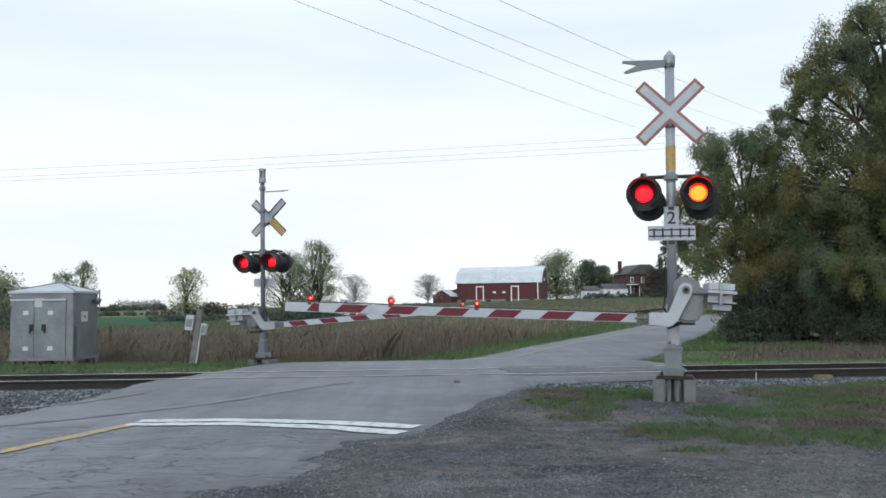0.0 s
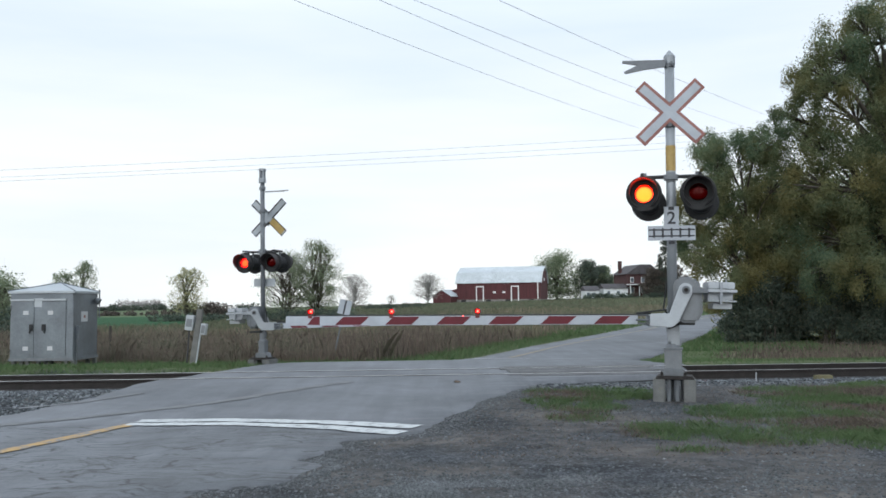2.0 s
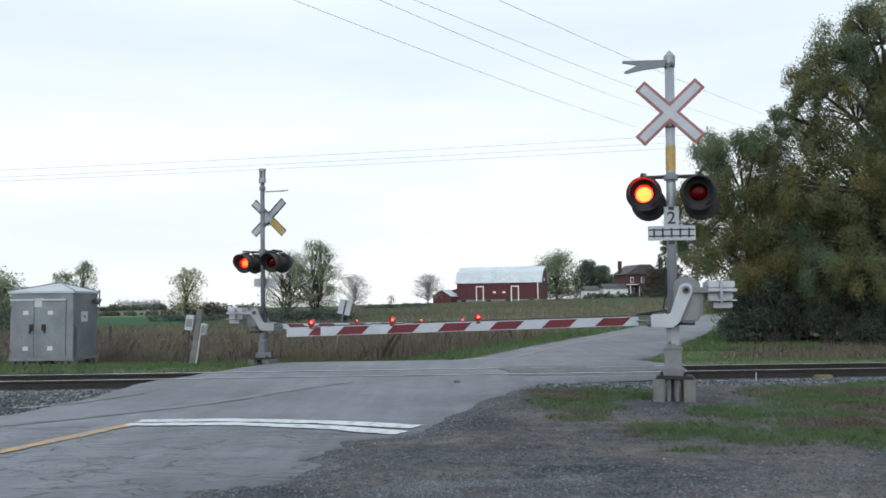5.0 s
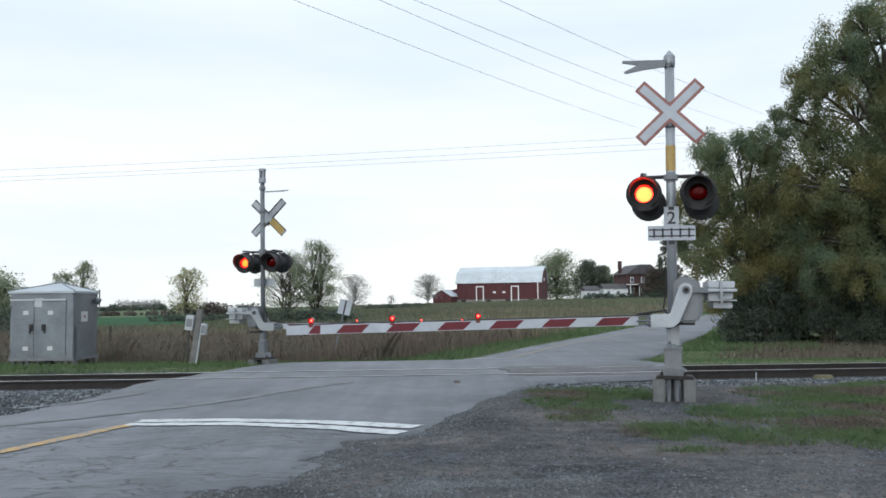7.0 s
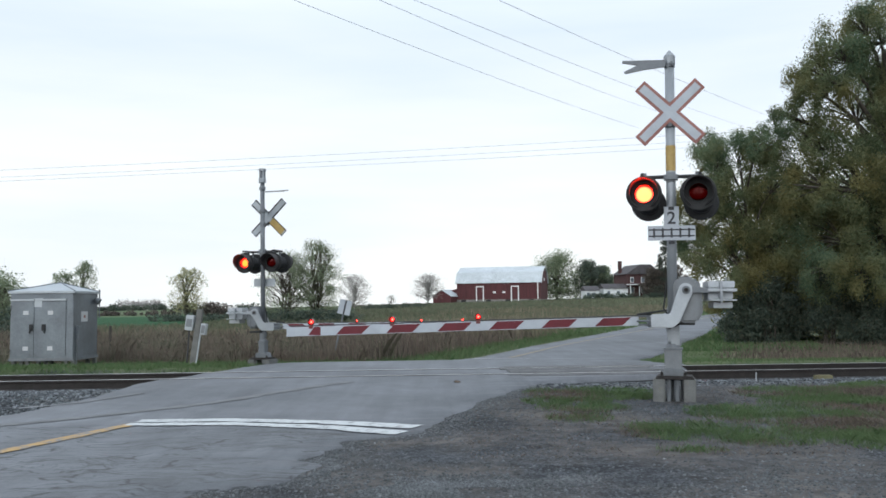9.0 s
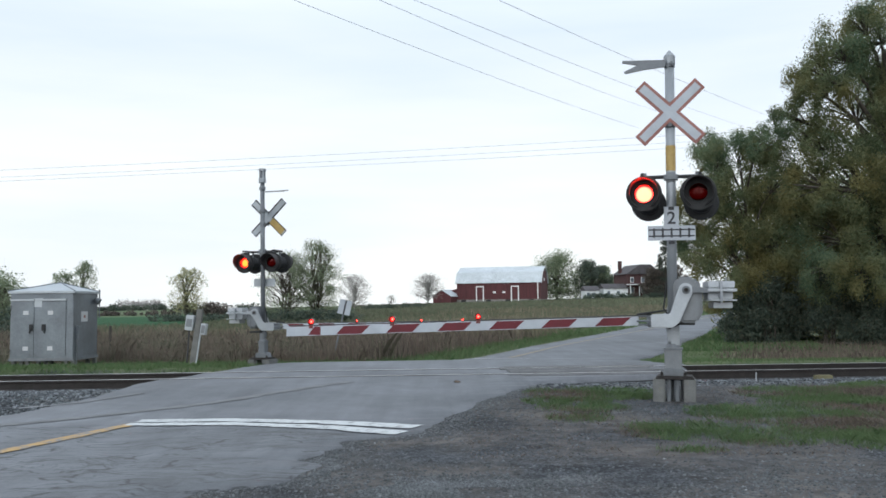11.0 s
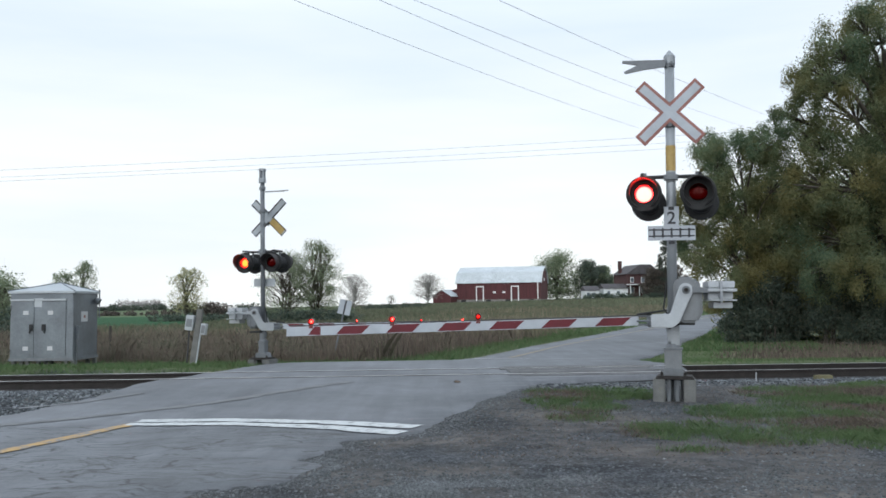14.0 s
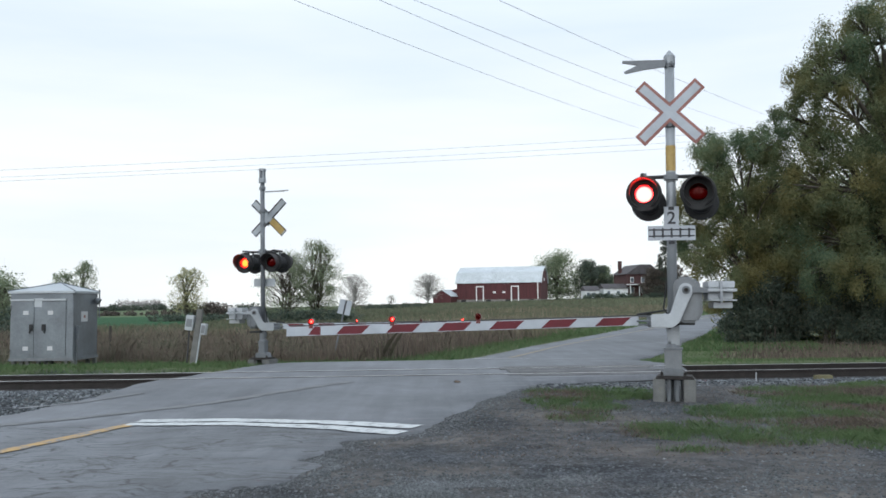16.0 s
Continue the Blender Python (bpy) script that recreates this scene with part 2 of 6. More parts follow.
ALU = surface("weathered_aluminium", (0.27, 0.29, 0.315), 0.5, 0.35, 60, 3, 0.18, 0.08)
ALU_DARK = surface("dull_cast_metal", (0.15, 0.163, 0.18), 0.6, 0.3, 50, 4, 0.25, 0.12)
GREY_PAINT = surface("pale_grey_paint", (0.36, 0.385, 0.415), 0.5, 0.0, 60, 4, 0.15, 0.05)
CASTING = surface("light_grey_casting", (0.16, 0.172, 0.187), 0.55, 0.1, 50, 5, 0.2, 0.1)
WHITE = surface("reflective_white", (0.335, 0.365, 0.41), 0.45, 0.0, 60, 5, 0.12, 0.03)
RED = surface("reflective_red", (0.105, 0.006, 0.014), 0.7, 0.0, 60, 6, 0.2, 0.03)
RED_FADED = surface("faded_red_border", (0.25, 0.10, 0.085), 0.55, 0.0, 60, 6, 0.25, 0.05)
YELLOW_STRIP = surface("faded_yellow_strip", (0.38, 0.26, 0.08), 0.55, 0.0, 60, 8, 0.3, 0.03)
SIGN_BACK = surface("grey_sign_back", (0.33, 0.36, 0.39), 0.5, 0.3, 40, 3, 0.2, 0.04)
BLACK = surface("black_paint", (0.010, 0.011, 0.013), 0.7, 0.0, 50, 4, 0.3, 0.06)
MARK = surface("black_marking", (0.02, 0.022, 0.03), 0.6, var=0.2, bump=0)
CONCRETE = surface("old_concrete", (0.135, 0.138, 0.137), 0.9, 0.0, 45, 4, 0.3, 0.3, (0.14, 0.13, 0.11))
RAIL_TOP = surface("polished_rail_head", (0.42, 0.42, 0.43), 0.35, 0.8, 40, 3, 0.2, 0.03)
RAIL_RUST = surface("rusty_rail_side", (0.026, 0.022, 0.021), 0.85, 0.1, 60, 5, 0.4, 0.2)
TIE_WOOD = surface("creosoted_timber", (0.05, 0.044, 0.04), 0.9, 0.0, 30, 5, 0.4, 0.4)
STONE = foliage("crushed_stone", [(0.0, (0.04, 0.043, 0.047)), (0.7, (0.09, 0.097, 0.108)), (0.99, (0.13, 0.14, 0.155)), (1.0, (0.24, 0.25, 0.27))], 0.0)
BALLAST_STONE = foliage("ballast_stone", [(0.0, (0.035, 0.039, 0.045)), (0.6, (0.085, 0.093, 0.105)), (1.0, (0.21, 0.225, 0.245))], 0.0)
BALLAST = surface("ballast_bed", (0.11, 0.115, 0.12), 0.95, 0.0, 22, 2.5, 0.55, 0.8)
STEEL_HUT = surface("galvanised_sheet", (0.15, 0.172, 0.196), 0.4, 0.6, 25, 1.6, 0.3, 0.05)
HUT_ROOF = surface("pale_sheet_roof", (0.36, 0.39, 0.42), 0.5, 0.3, 30, 2, 0.12, 0.04)
WOOD_GREY = surface("grey_weathered_wood", (0.15, 0.15, 0.145), 0.9, 0.0, 40, 5, 0.3, 0.3)
CABLE = surface("black_cable", (0.03, 0.03, 0.035), 0.6, bump=0)
WIRE = surface("aluminium_wire", (0.5, 0.53, 0.57), 0.6, 0.2, bump=0)
BARK = surface("dark_bark", (0.07, 0.06, 0.05), 0.95, 0.0, 25, 3, 0.4, 0.5)
BARN_RED, BARN_TRIM = siding_material("red_barn_boards", (0.085, 0.022, 0.026)), surface("white_trim_paint", (0.7, 0.7, 0.7), 0.7, fine=5, broad=1)
BARN_ROOF = siding_material("white_metal_roof", (0.50, 0.54, 0.575))
FIELDSTONE = surface("fieldstone_base", (0.2, 0.19, 0.18), 0.95, 0, 4, 1, 0.4, 0.3)
BRICK = surface("dark_red_brick", (0.065, 0.03, 0.03), 0.9, 0, 8, 1.2, 0.3, 0.1)
ROOF_DARK = surface("dark_shingles", (0.07, 0.065, 0.07), 0.9, 0, 6, 1, 0.3, 0.1)
HOUSE_WHITE = surface("white_clapboard", (0.6, 0.62, 0.64), 0.8, 0, 6, 1, 0.15, 0.05)
GLASS = surface("window_glass", (0.10, 0.12, 0.14), 0.08, 0.0, 5, 1, 0.2, 0)
PAPER = surface("white_notice", (0.42, 0.43, 0.45), 0.6, var=0.1, bump=0)
LENS = lens_material()
VISOR = surface("faded_black_visor", (0.04, 0.036, 0.038), 0.75, 0.0, 50, 4, 0.3, 0.06)
RIM = [(0.0, (12.0, 0.03, 0.16)), (0.21, (7.0, 0.02, 0.08)), (0.42, (2.5, 0.012, 0.05)), (0.56, (0.01, 0.0, 0.0))]
GLOW = glow_material("lit_signal_core", [(0.02, (26.0, 1.3, 1.15)), (0.11, (20.0, 1.15, 0.30)), (0.21, (14.0, 0.80, 0.08)), (0.29, (9.0, 0.36, 0.05)),
                                         (0.42, (3.5, 0.015, 0.07)), (0.56, (0.01, 0.0, 0.0))], RIM, 0.135)
GLOW_FAR = glow_material("lit_signal_core_dim", [(0.02, (2.2, 0.95, 0.12)), (0.11, (2.0, 0.75, 0.09)), (0.22, (1.7, 0.36, 0.06)), (0.30, (1.4, 0.16, 0.05)),
                                                 (0.42, (1.2, 0.02, 0.05)), (0.56, (0.01, 0.0, 0.0))], [(0.0, (1.4, 0.012, 0.05)), (0.42, (0.8, 0.008, 0.03)), (0.56, (0.01, 0.0, 0.0))], 0.135, 0.5, 0.72)
GLOW_ARM = glow_material("lit_arm_lamp", [(0.02, (9.0, 0.75, 0.55)), (0.3, (2.0, 0.10, 0.07)), (0.56, (0.01, 0.0, 0.0))], [(0.0, (1.0, 0.012, 0.012)), (0.56, (0.01, 0.0, 0.0))], 0.036, 0.25, 0.6)
ARM_DARK = surface("dark_red_lamp_lens", (0.12, 0.012, 0.014), 0.3, bump=0)
LEAF_WILLOW = foliage("willow_leaves", [(0.0, (0.10, 0.155, 0.10)), (0.6, (0.135, 0.19, 0.115)), (1.0, (0.20, 0.24, 0.145))], 0.55, (0.23, 0.20, 0.085))
LEAF_GREEN = foliage("dull_green_leaves", [(0.0, (0.16, 0.20, 0.13)), (0.6, (0.24, 0.29, 0.19)), (1.0, (0.36, 0.38, 0.26))], 0.55)
LEAF_PALE = foliage("thin_autumn_leaves", [(0.0, (0.20, 0.22, 0.12)), (0.6, (0.36, 0.36, 0.20)), (1.0, (0.52, 0.47, 0.27))], 0.55)
TWIG = foliage("bare_twigs", [(0.0, (0.22, 0.21, 0.21)), (1.0, (0.36, 0.34, 0.33))], 0.3)
LEAF_DARK = foliage("dark_hedge_leaves", [(0.0, (0.06, 0.082, 0.07)), (0.6, (0.10, 0.13, 0.105)), (1.0, (0.15, 0.16, 0.12))], 0.5)
LEAF_RUST = foliage("russet_leaves", [(0.0, (0.06, 0.055, 0.05)), (0.6, (0.11, 0.095, 0.085)), (1.0, (0.17, 0.135, 0.115))], 0.3)
NEEDLE = foliage("spruce_needles", [(0.0, (0.03, 0.042, 0.036)), (1.0, (0.07, 0.085, 0.065))], 0.2)
WEED = foliage("dry_brown_weeds", [(0.0, (0.06, 0.05, 0.045)), (0.4, (0.125, 0.10, 0.085)), (0.75, (0.25, 0.20, 0.17)), (0.93, (0.10, 0.125, 0.07)), (1.0, (0.36, 0.30, 0.24))], 0.35, (0.16, 0.12, 0.10))
WEED_OLIVE = foliage("grey_green_weeds", [(0.0, (0.075, 0.08, 0.06)), (0.5, (0.155, 0.155, 0.11)), (1.0, (0.28, 0.25, 0.20))], 0.35, (0.17, 0.14, 0.115))
STRAW = foliage("dead_straw", [(0.0, (0.07, 0.055, 0.045)), (0.6, (0.15, 0.12, 0.10)), (1.0, (0.27, 0.22, 0.17))], 0.2)
WEED_TAN = foliage("dry_pinkish_reeds", [(0.0, (0.13, 0.105, 0.085)), (0.5, (0.24, 0.19, 0.15)), (1.0, (0.38, 0.31, 0.25))], 0.35, (0.14, 0.15, 0.09))
WEED_GREEN = foliage("mixed_weeds", [(0.0, (0.055, 0.08, 0.05)), (0.5, (0.10, 0.13, 0.08)), (1.0, (0.18, 0.19, 0.13))], 0.3, (0.15, 0.135, 0.10))
GRASS = foliage("verge_grass", [(0.0, (0.065, 0.13, 0.055)), (0.6, (0.11, 0.185, 0.08)), (0.9, (0.17, 0.20, 0.11)), (1.0, (0.21, 0.20, 0.13))], 0.4, (0.105, 0.155, 0.07))


# ---- mesh helpers ----
def box(bm, sx, sy, sz, x=0.0, y=0.0, z=0.0, m=None):
    k = pose(x, y, z) @ Matrix.Diagonal((sx, sy, sz, 1))
    bmesh.ops.create_cube(bm, size=1, matrix=(m @ k) if m else k)


def cyl(bm, r1, r2, a, b, seg=16, caps=True):
    """A cone or cylinder from the point a (radius r1) to b (radius r2)."""
    a, b = Vector(a), Vector(b)
    turn = (b - a).to_track_quat("Z", "Y").to_matrix().to_4x4()
    bmesh.ops.create_cone(bm, cap_ends=caps, segments=seg, radius1=r1, radius2=r2, depth=(b - a).length,
                          matrix=Matrix.Translation((a + b) / 2) @ turn)


def plate(bm, pts, y0, y1):
    """An outline in x and z, given as thickness between y0 and y1."""
    v0 = [bm.verts.new((x, y0, z)) for x, z in pts]
    v1 = [bm.verts.new((x, y1, z)) for x, z in pts]
    k = len(pts)
    bm.faces.new(v0); bm.faces.new(v1[::-1])
    for i in range(k):
        bm.faces.new((v0[i], v1[i], v1[(i + 1) % k], v0[(i + 1) % k]))
    bmesh.ops.recalc_face_normals(bm, faces=bm.faces)


def lathe(bm, profile, seg=32, m=None):
    """Rings of (radius, y) round the y axis, joined in order."""
    rings = []
    for r, y in profile:
        ring = []
        for i in range(seg):
            a = 2 * math.pi * i / seg
            p = Vector((r * math.cos(a), y, r * math.sin(a)))
            ring.append(bm.verts.new(m @ p if m else p))
        rings.append(ring)
    for p, q in zip(rings, rings[1:]):
        for i in range(seg):
            j = (i + 1) % seg
            bm.faces.new((p[i], p[j], q[j], q[i]))


def bevelled(bm, w, seg=2):
    es = [e for e in bm.edges if len(e.link_faces) == 2 and e.calc_face_angle(0) > 0.6]
    bmesh.ops.bevel(bm, geom=es, offset=w, segments=seg, affect="EDGES", clamp_overlap=True)


def part(name, bm, material, parent=None, label="", at=None, bevel=0.0, smooth=False):
    if bevel:
        bevelled(bm, bevel)
    me = bpy.data.meshes.new(name)
    bm.to_mesh(me)
    bm.free()
    me.materials.append(material)
    if smooth:
        for p in me.polygons:
            p.use_smooth = True
    ob = new(name, me)
    if parent:
        ob.parent = parent
    if at is not None:
        ob.matrix_basis = at
    if label:
        tagged(ob, label)
    return ob


def polys(name, verts, corners, material, parent=None):
    """A mesh from arrays: verts (n, 3) and faces of equal corner count (k, c)."""
    verts, corners = np.asarray(verts, np.float32), np.asarray(corners, np.int32)
    k, c = corners.shape
    me = bpy.data.meshes.new(name)
    me.vertices.add(len(verts)); me.vertices.foreach_set("co", verts.ravel())
    me.loops.add(k * c); me.loops.foreach_set("vertex_index", corners.ravel())
    me.polygons.add(k)
    me.polygons.foreach_set("loop_start", np.arange(0, k * c, c, dtype=np.int32))
    me.update(calc_edges=True); me.validate()
    me.materials.append(material)
    ob = new(name, me)
    if parent:
        ob.parent = parent
    return ob


def thing(name, at, label, category, group="", kind=""):
    ob = new(name)
    ob.empty_display_size = 0.2
    ob.matrix_basis = at
    return tagged(ob, label, category, group, kind)


# ---- lie of the land ----
TRACK_SLOPE = 0.072


def track_y(x):
    return 16.82 + TRACK_SLOPE * x


def step(t):
    t = np.clip(t, 0, 1)
    return t * t * (3 - 2 * t)


def land(x, y):
    """Height of the ground."""
    x, y = np.asarray(x, float), np.asarray(y, float)
    b = x / np.maximum(y, 20.0)
    top = np.interp(b, [-0.6, -0.36, -0.1, 0.07, 0.2, 0.6], [0.9, 0.9, 1.7, 2.5, 3.3, 3.6])
    z = -0.32 * step((y - 18.6) / 7.5) + (top + 0.32) * step((y - 42) / 235) ** 0.9
    d = np.abs(y - 16.82 - TRACK_SLOPE * x)
    return z - 0.16 * (1 - step((d - 1.9) / 0.9)) * (y < 25)


def center_x(y):
    """The road's middle line."""
    return np.interp(y, [-12, 6.4, 10.06, 22.0, 35.2, 44.4, 61.6, 80, 110, 160], [-10.2, -4.55, -3.45, 0.35, 4.75, 8.4, 15.6, 24.0, 40.0, 70.0])


def road_z(y):
    return 0.008 + 0.033 * step((np.asarray(y, float) - 11.5) / 4.0) - 0.355 * step((y - 18.9) / 9.0) + np.where(y > 42, land(center_x(y), y) + 0.32, 0)


# half widths of the road on its two sides
ROAD_L = ([-12, 11, 13, 15, 20.6, 21.4, 22.0, 23.0, 24.6, 30.6, 38.4, 60, 160], [2.3, 2.28, 2.66, 3.4, 3.8, 3.4, 2.7, 1.9, 1.25, 1.15, 1.2, 1.8, 2.4])
ROAD_R = ([-12, 5.9, 6.9, 7.8, 8.6, 8.95, 9.6, 12.4, 14.6, 15.3, 15.7, 16.2, 18.6, 19.2, 20.5, 24.7, 32.5, 43, 52, 160],
          [1.2, 2.75, 3.4, 3.05, 3.0, 3.5, 3.5, 3.4, 3.65, 4.2, 5.4, 5.9, 5.9, 5.2, 4.6, 4.1, 4.8, 4.7, 4.2, 3.6])


def axis(lo, hi, near_lo, near_hi, near, growth):
    a = list(np.arange(near_lo, near_hi, near))
    s, v = near, near_hi
    while v < hi:
        a.append(v); s *= growth; v += s
    a.append(hi)
    s, v = near, near_lo
    while v > lo:
        s *= growth; v -= s
        a.insert(0, max(v, lo))
    return np.array(a)


gx, gy = axis(-2500, 2500, -14, 16, 0.3, 1.12), axis(-300, 4000, 3, 30, 0.25, 1.08)
XX, YY = np.meshgrid(gx, gy)
rough = np.array([[noise.noise((x * 0.9, y * 0.9, 0.0)) * 0.025 if 2 < y < 60 and abs(x) < 60 else 0.0 for x in gx] for y in gy])
off = np.abs(XX - center_x(YY) - np.where(YY > 22, 1.7, 0.0))
outside = np.maximum(XX - center_x(YY) - np.interp(YY, *ROAD_R), center_x(YY) - np.interp(YY, *ROAD_L) - XX)
ZZ = land(XX, YY) + rough * step((off - 3.5) / 1.5) - 0.16 * (1 - step((outside + 0.5) / 0.8)) * (YY > 20)
ZZ -= 0.07 * np.where(XX < center_x(YY), 1 - step((off - 3.0) / 0.9), 1 - step((outside + 0.75) / 0.7)) * (YY <= 20)
idx = np.arange(XX.size).reshape(XX.shape)
quads = np.stack([idx[:-1, :-1], idx[:-1, 1:], idx[1:, 1:], idx[1:, :-1]], -1).reshape(-1, 4)
ground = polys("ground", np.stack([XX, YY, ZZ], -1).reshape(-1, 3), quads, GROUND)
tagged(ground, "gravel shoulder, dirt and grassy fields rising to a low hill", "ground", kind="structure")
for p in ground.data.polygons:
    p.use_smooth = True


def ground_z(x, y):
    i = int(np.clip(np.searchsorted(gx, x) - 1, 0, len(gx) - 2)); j = int(np.clip(np.searchsorted(gy, y) - 1, 0, len(gy) - 2))
    u, v = (x - gx[i]) / (gx[i + 1] - gx[i]), (y - gy[j]) / (gy[j + 1] - gy[j])
    return float((ZZ[j, i] * (1 - u) + ZZ[j, i + 1] * u) * (1 - v) + (ZZ[j + 1, i] * (1 - u) + ZZ[j + 1, i + 1] * u) * v)


def ground_many(x, y):
    i = np.clip(np.searchsorted(gx, x) - 1, 0, len(gx) - 2); j = np.clip(np.searchsorted(gy, y) - 1, 0, len(gy) - 2)
    u, v = (x - gx[i]) / (gx[i + 1] - gx[i]), (y - gy[j]) / (gy[j + 1] - gy[j])
    return (ZZ[j, i] * (1 - u) + ZZ[j, i + 1] * u) * (1 - v) + (ZZ[j + 1, i] * (1 - u) + ZZ[j + 1, i + 1] * u) * v


# ---- the road ----
def road_edge(y, side):
    t = ROAD_L if side < 0 else ROAD_R
    wob = 0.10 * noise.noise((y * 1.3, side * 7.0, 3.0)) + 0.05 * noise.noise((y * 5.0, side * 3.0, 1.0))
    if 5 < y < 9.4 and side > 0:
        wob += 0.22 * noise.noise((y * 3.1, 5.0, 2.0))
    return float(center_x(y)) + side * (float(np.interp(y, *t)) + wob)


def road_mesh():
    ys = list(np.arange(-12, 3, 0.5)) + list(np.arange(3, 30, 0.1)) + list(np.arange(30, 160, 1.0))
    verts, corners, cols = [], [], 15
    for y in ys:
        l, r, z = road_edge(y, -1), road_edge(y, 1), float(road_z(y))
        for c in range(cols):
            u = {1: 0.012, cols - 2: 0.988}.get(c, c / (cols - 1))
            x = l + (r - l) * u
            drop = 0.0 if 0 < c < cols - 1 else 0.09
            verts.append((x, y, z - drop + 0.004 * noise.noise((x * 1.5, y * 1.5, 0))))
    for i in range(len(ys) - 1):
        for c in range(cols - 1):
            a = i * cols + c
            corners.append((a, a + 1, a + cols + 1, a + cols))
    return polys("road", verts, corners, ASPHALT)


road = tagged(road_mesh(), "old light-grey cracked asphalt country road with ragged edges", "road", kind="structure")
for p in road.data.polygons:
    p.use_smooth = True


def strip(name, pts, width, material, lift, label, jag=0.0):
    """A painted or poured band on the road along pts (x, y)."""
    path = []
    for (x0, y0), (x1, y1) in zip(pts, pts[1:]):
        k = max(2, int(math.hypot(x1 - x0, y1 - y0) / 0.12))
        path += [(x0 + (x1 - x0) * i / k, y0 + (y1 - y0) * i / k) for i in range(k)]
    path.append(pts[-1])
    verts, corners = [], []
    for i, (x, y) in enumerate(path):
        a, b = path[max(0, i - 1)], path[min(len(path) - 1, i + 1)]
        d = Vector((b[0] - a[0], b[1] - a[1])).normalized()
        w = width if isinstance(width, float) else np.interp(i / (len(path) - 1), [0, 1], width)
        for s in (-1, 1):
            j = w / 2 * (1 + jag * noise.noise((x * 6, y * 6, s * 4.0)))
            px, py = x - d.y * s * j, y + d.x * s * j
            verts.append((px, py, float(road_z(py)) + lift))
        if i:
            k = 2 * i
            corners.append((k - 2, k, k + 1, k - 1))
    ob = polys(name, verts, corners, material)
    return tagged(ob, label, "road marking", kind="structure")


strip("stop_line", [(-3.52, 10.17), (-2.5, 10.19), (-1.3, 9.90), (-0.30, 9.46)], (0.24, 0.30), WHITE_LINE, 0.010, "worn white painted stop line", 0.35)
strip("stop_line", [(-3.55, 9.88), (-2.4, 9.86), (-1.3, 9.52), (-0.44, 9.02)], (0.22, 0.30), WHITE_LINE, 0.010, "worn white painted stop line, broken at the edge", 0.4)
strip("center_line", [(float(center_x(y)), y) for y in np.arange(-4, 10.2, 0.5)], 0.17, YELLOW_LINE, 0.008, "faded yellow centre line", 0.4)
strip("center_line", [(float(center_x(y)), y) for y in np.arange(27, 110, 2.0)], 0.12, YELLOW_FAINT, 0.012, "faded yellow centre line", 0.4)
strip("stop_line", [(0.85, 26.5), (2.6, 26.2)], 0.3, WHITE_FAINT, 0.010, "worn white painted stop line", 0.3)
strip("tar_seam", [(-5.3, 9.6), (-4.7, 10.2), (-4.2, 10.7), (-3.2, 12.0), (-2.3, 13.7), (-1.6, 14.9)], 0.20, TAR, 0.007, "dark sealed seam across the asphalt", 0.9)
strip("tar_seam", [(-5.6, 11.6), (-5.0, 12.3), (-4.6, 13.4)], 0.13, TAR, 0.007, "dark sealed seam across the asphalt", 0.9)


# ---- the railway ----
TURN = math.degrees(math.atan(TRACK_SLOPE))
track = thing("railway_track", pose(0, 16.82, 0, 0, 0, TURN), "single railway track with rusty rails on dark timber ties", "railway track")
RAIL = [(-0.075, -0.125), (0.075, -0.125), (0.075, -0.112), (0.012, -0.095), (0.010, 0.008), (0.036, 0.018), (0.036, 0.045), (0.030, 0.05),
        (-0.030, 0.05), (-0.036, 0.045), (-0.036, 0.018), (-0.010, 0.008), (-0.012, -0.095), (-0.075, -0.112)]


def rail_bm(outline, length):
    bm = bmesh.new()
    plate(bm, outline, -length / 2, length / 2)
    bmesh.ops.rotate(bm, verts=bm.verts, cent=(0, 0, 0), matrix=Matrix.Rotation(radians(90), 3, "Z"))
    return bm


for s in (-0.7175, 0.7175):
    r = part("rail", rail_bm(RAIL, 240.0), RAIL_RUST, track, at=pose(0, s, 0))
    part("rail_head", rail_bm([(-0.031, 0.046), (0.031, 0.046), (0.031, 0.0525), (-0.031, 0.0525)], 240.0), RAIL_TOP, r, "polished running surface")
tie_bm = bmesh.new()
box(tie_bm, 0.23, 2.6, 0.18, 0, 0, -0.217)
tie = part("tie", tie_bm, TIE_WOOD, track, at=pose(-24.5 * 0.55, 0, 0), bevel=0.012)
for i in range(-50, 56):
    x = i * 0.55
    if -5.4 < x < 4.4 or i == -24:
        continue
    o = new("tie", tie.data)
    o.parent = track
    o.matrix_basis = pose(x, random.uniform(-0.05, 0.05), random.uniform(-0.008, 0.004), 0, 0, random.uniform(-1, 1))
# no groove is cut: a solid dark bar paints the shade in it
part("flangeway_shade", rail_bm([(-0.065, 0.0), (0.065, 0.0), (0.065, 0.0475), (-0.065, 0.0475)], 9.0), RAIL_RUST, track, "solid dark strip for the shade in the groove beside the rail", pose(-0.9, -0.63, 0.0))

# weathered timbers between and beside the rails at the road's edge
for k, y in enumerate((-1.12, -0.92, -0.42, -0.2, 0.02, 0.24, 0.46, 0.92, 1.12)):
    bm = bmesh.new()
    box(bm, 3.0 + 0.2 * math.sin(k * 2.1), 0.19, 0.10, 0, 0, 0)
    part("crossing_plank", bm, PLANK, track, "weathered grey crossing timber" if k == 0 else "", pose(2.7 + 0.1 * math.cos(k * 1.7), y, 0.003 + 0.002 * (k % 2)), bevel=0.008)

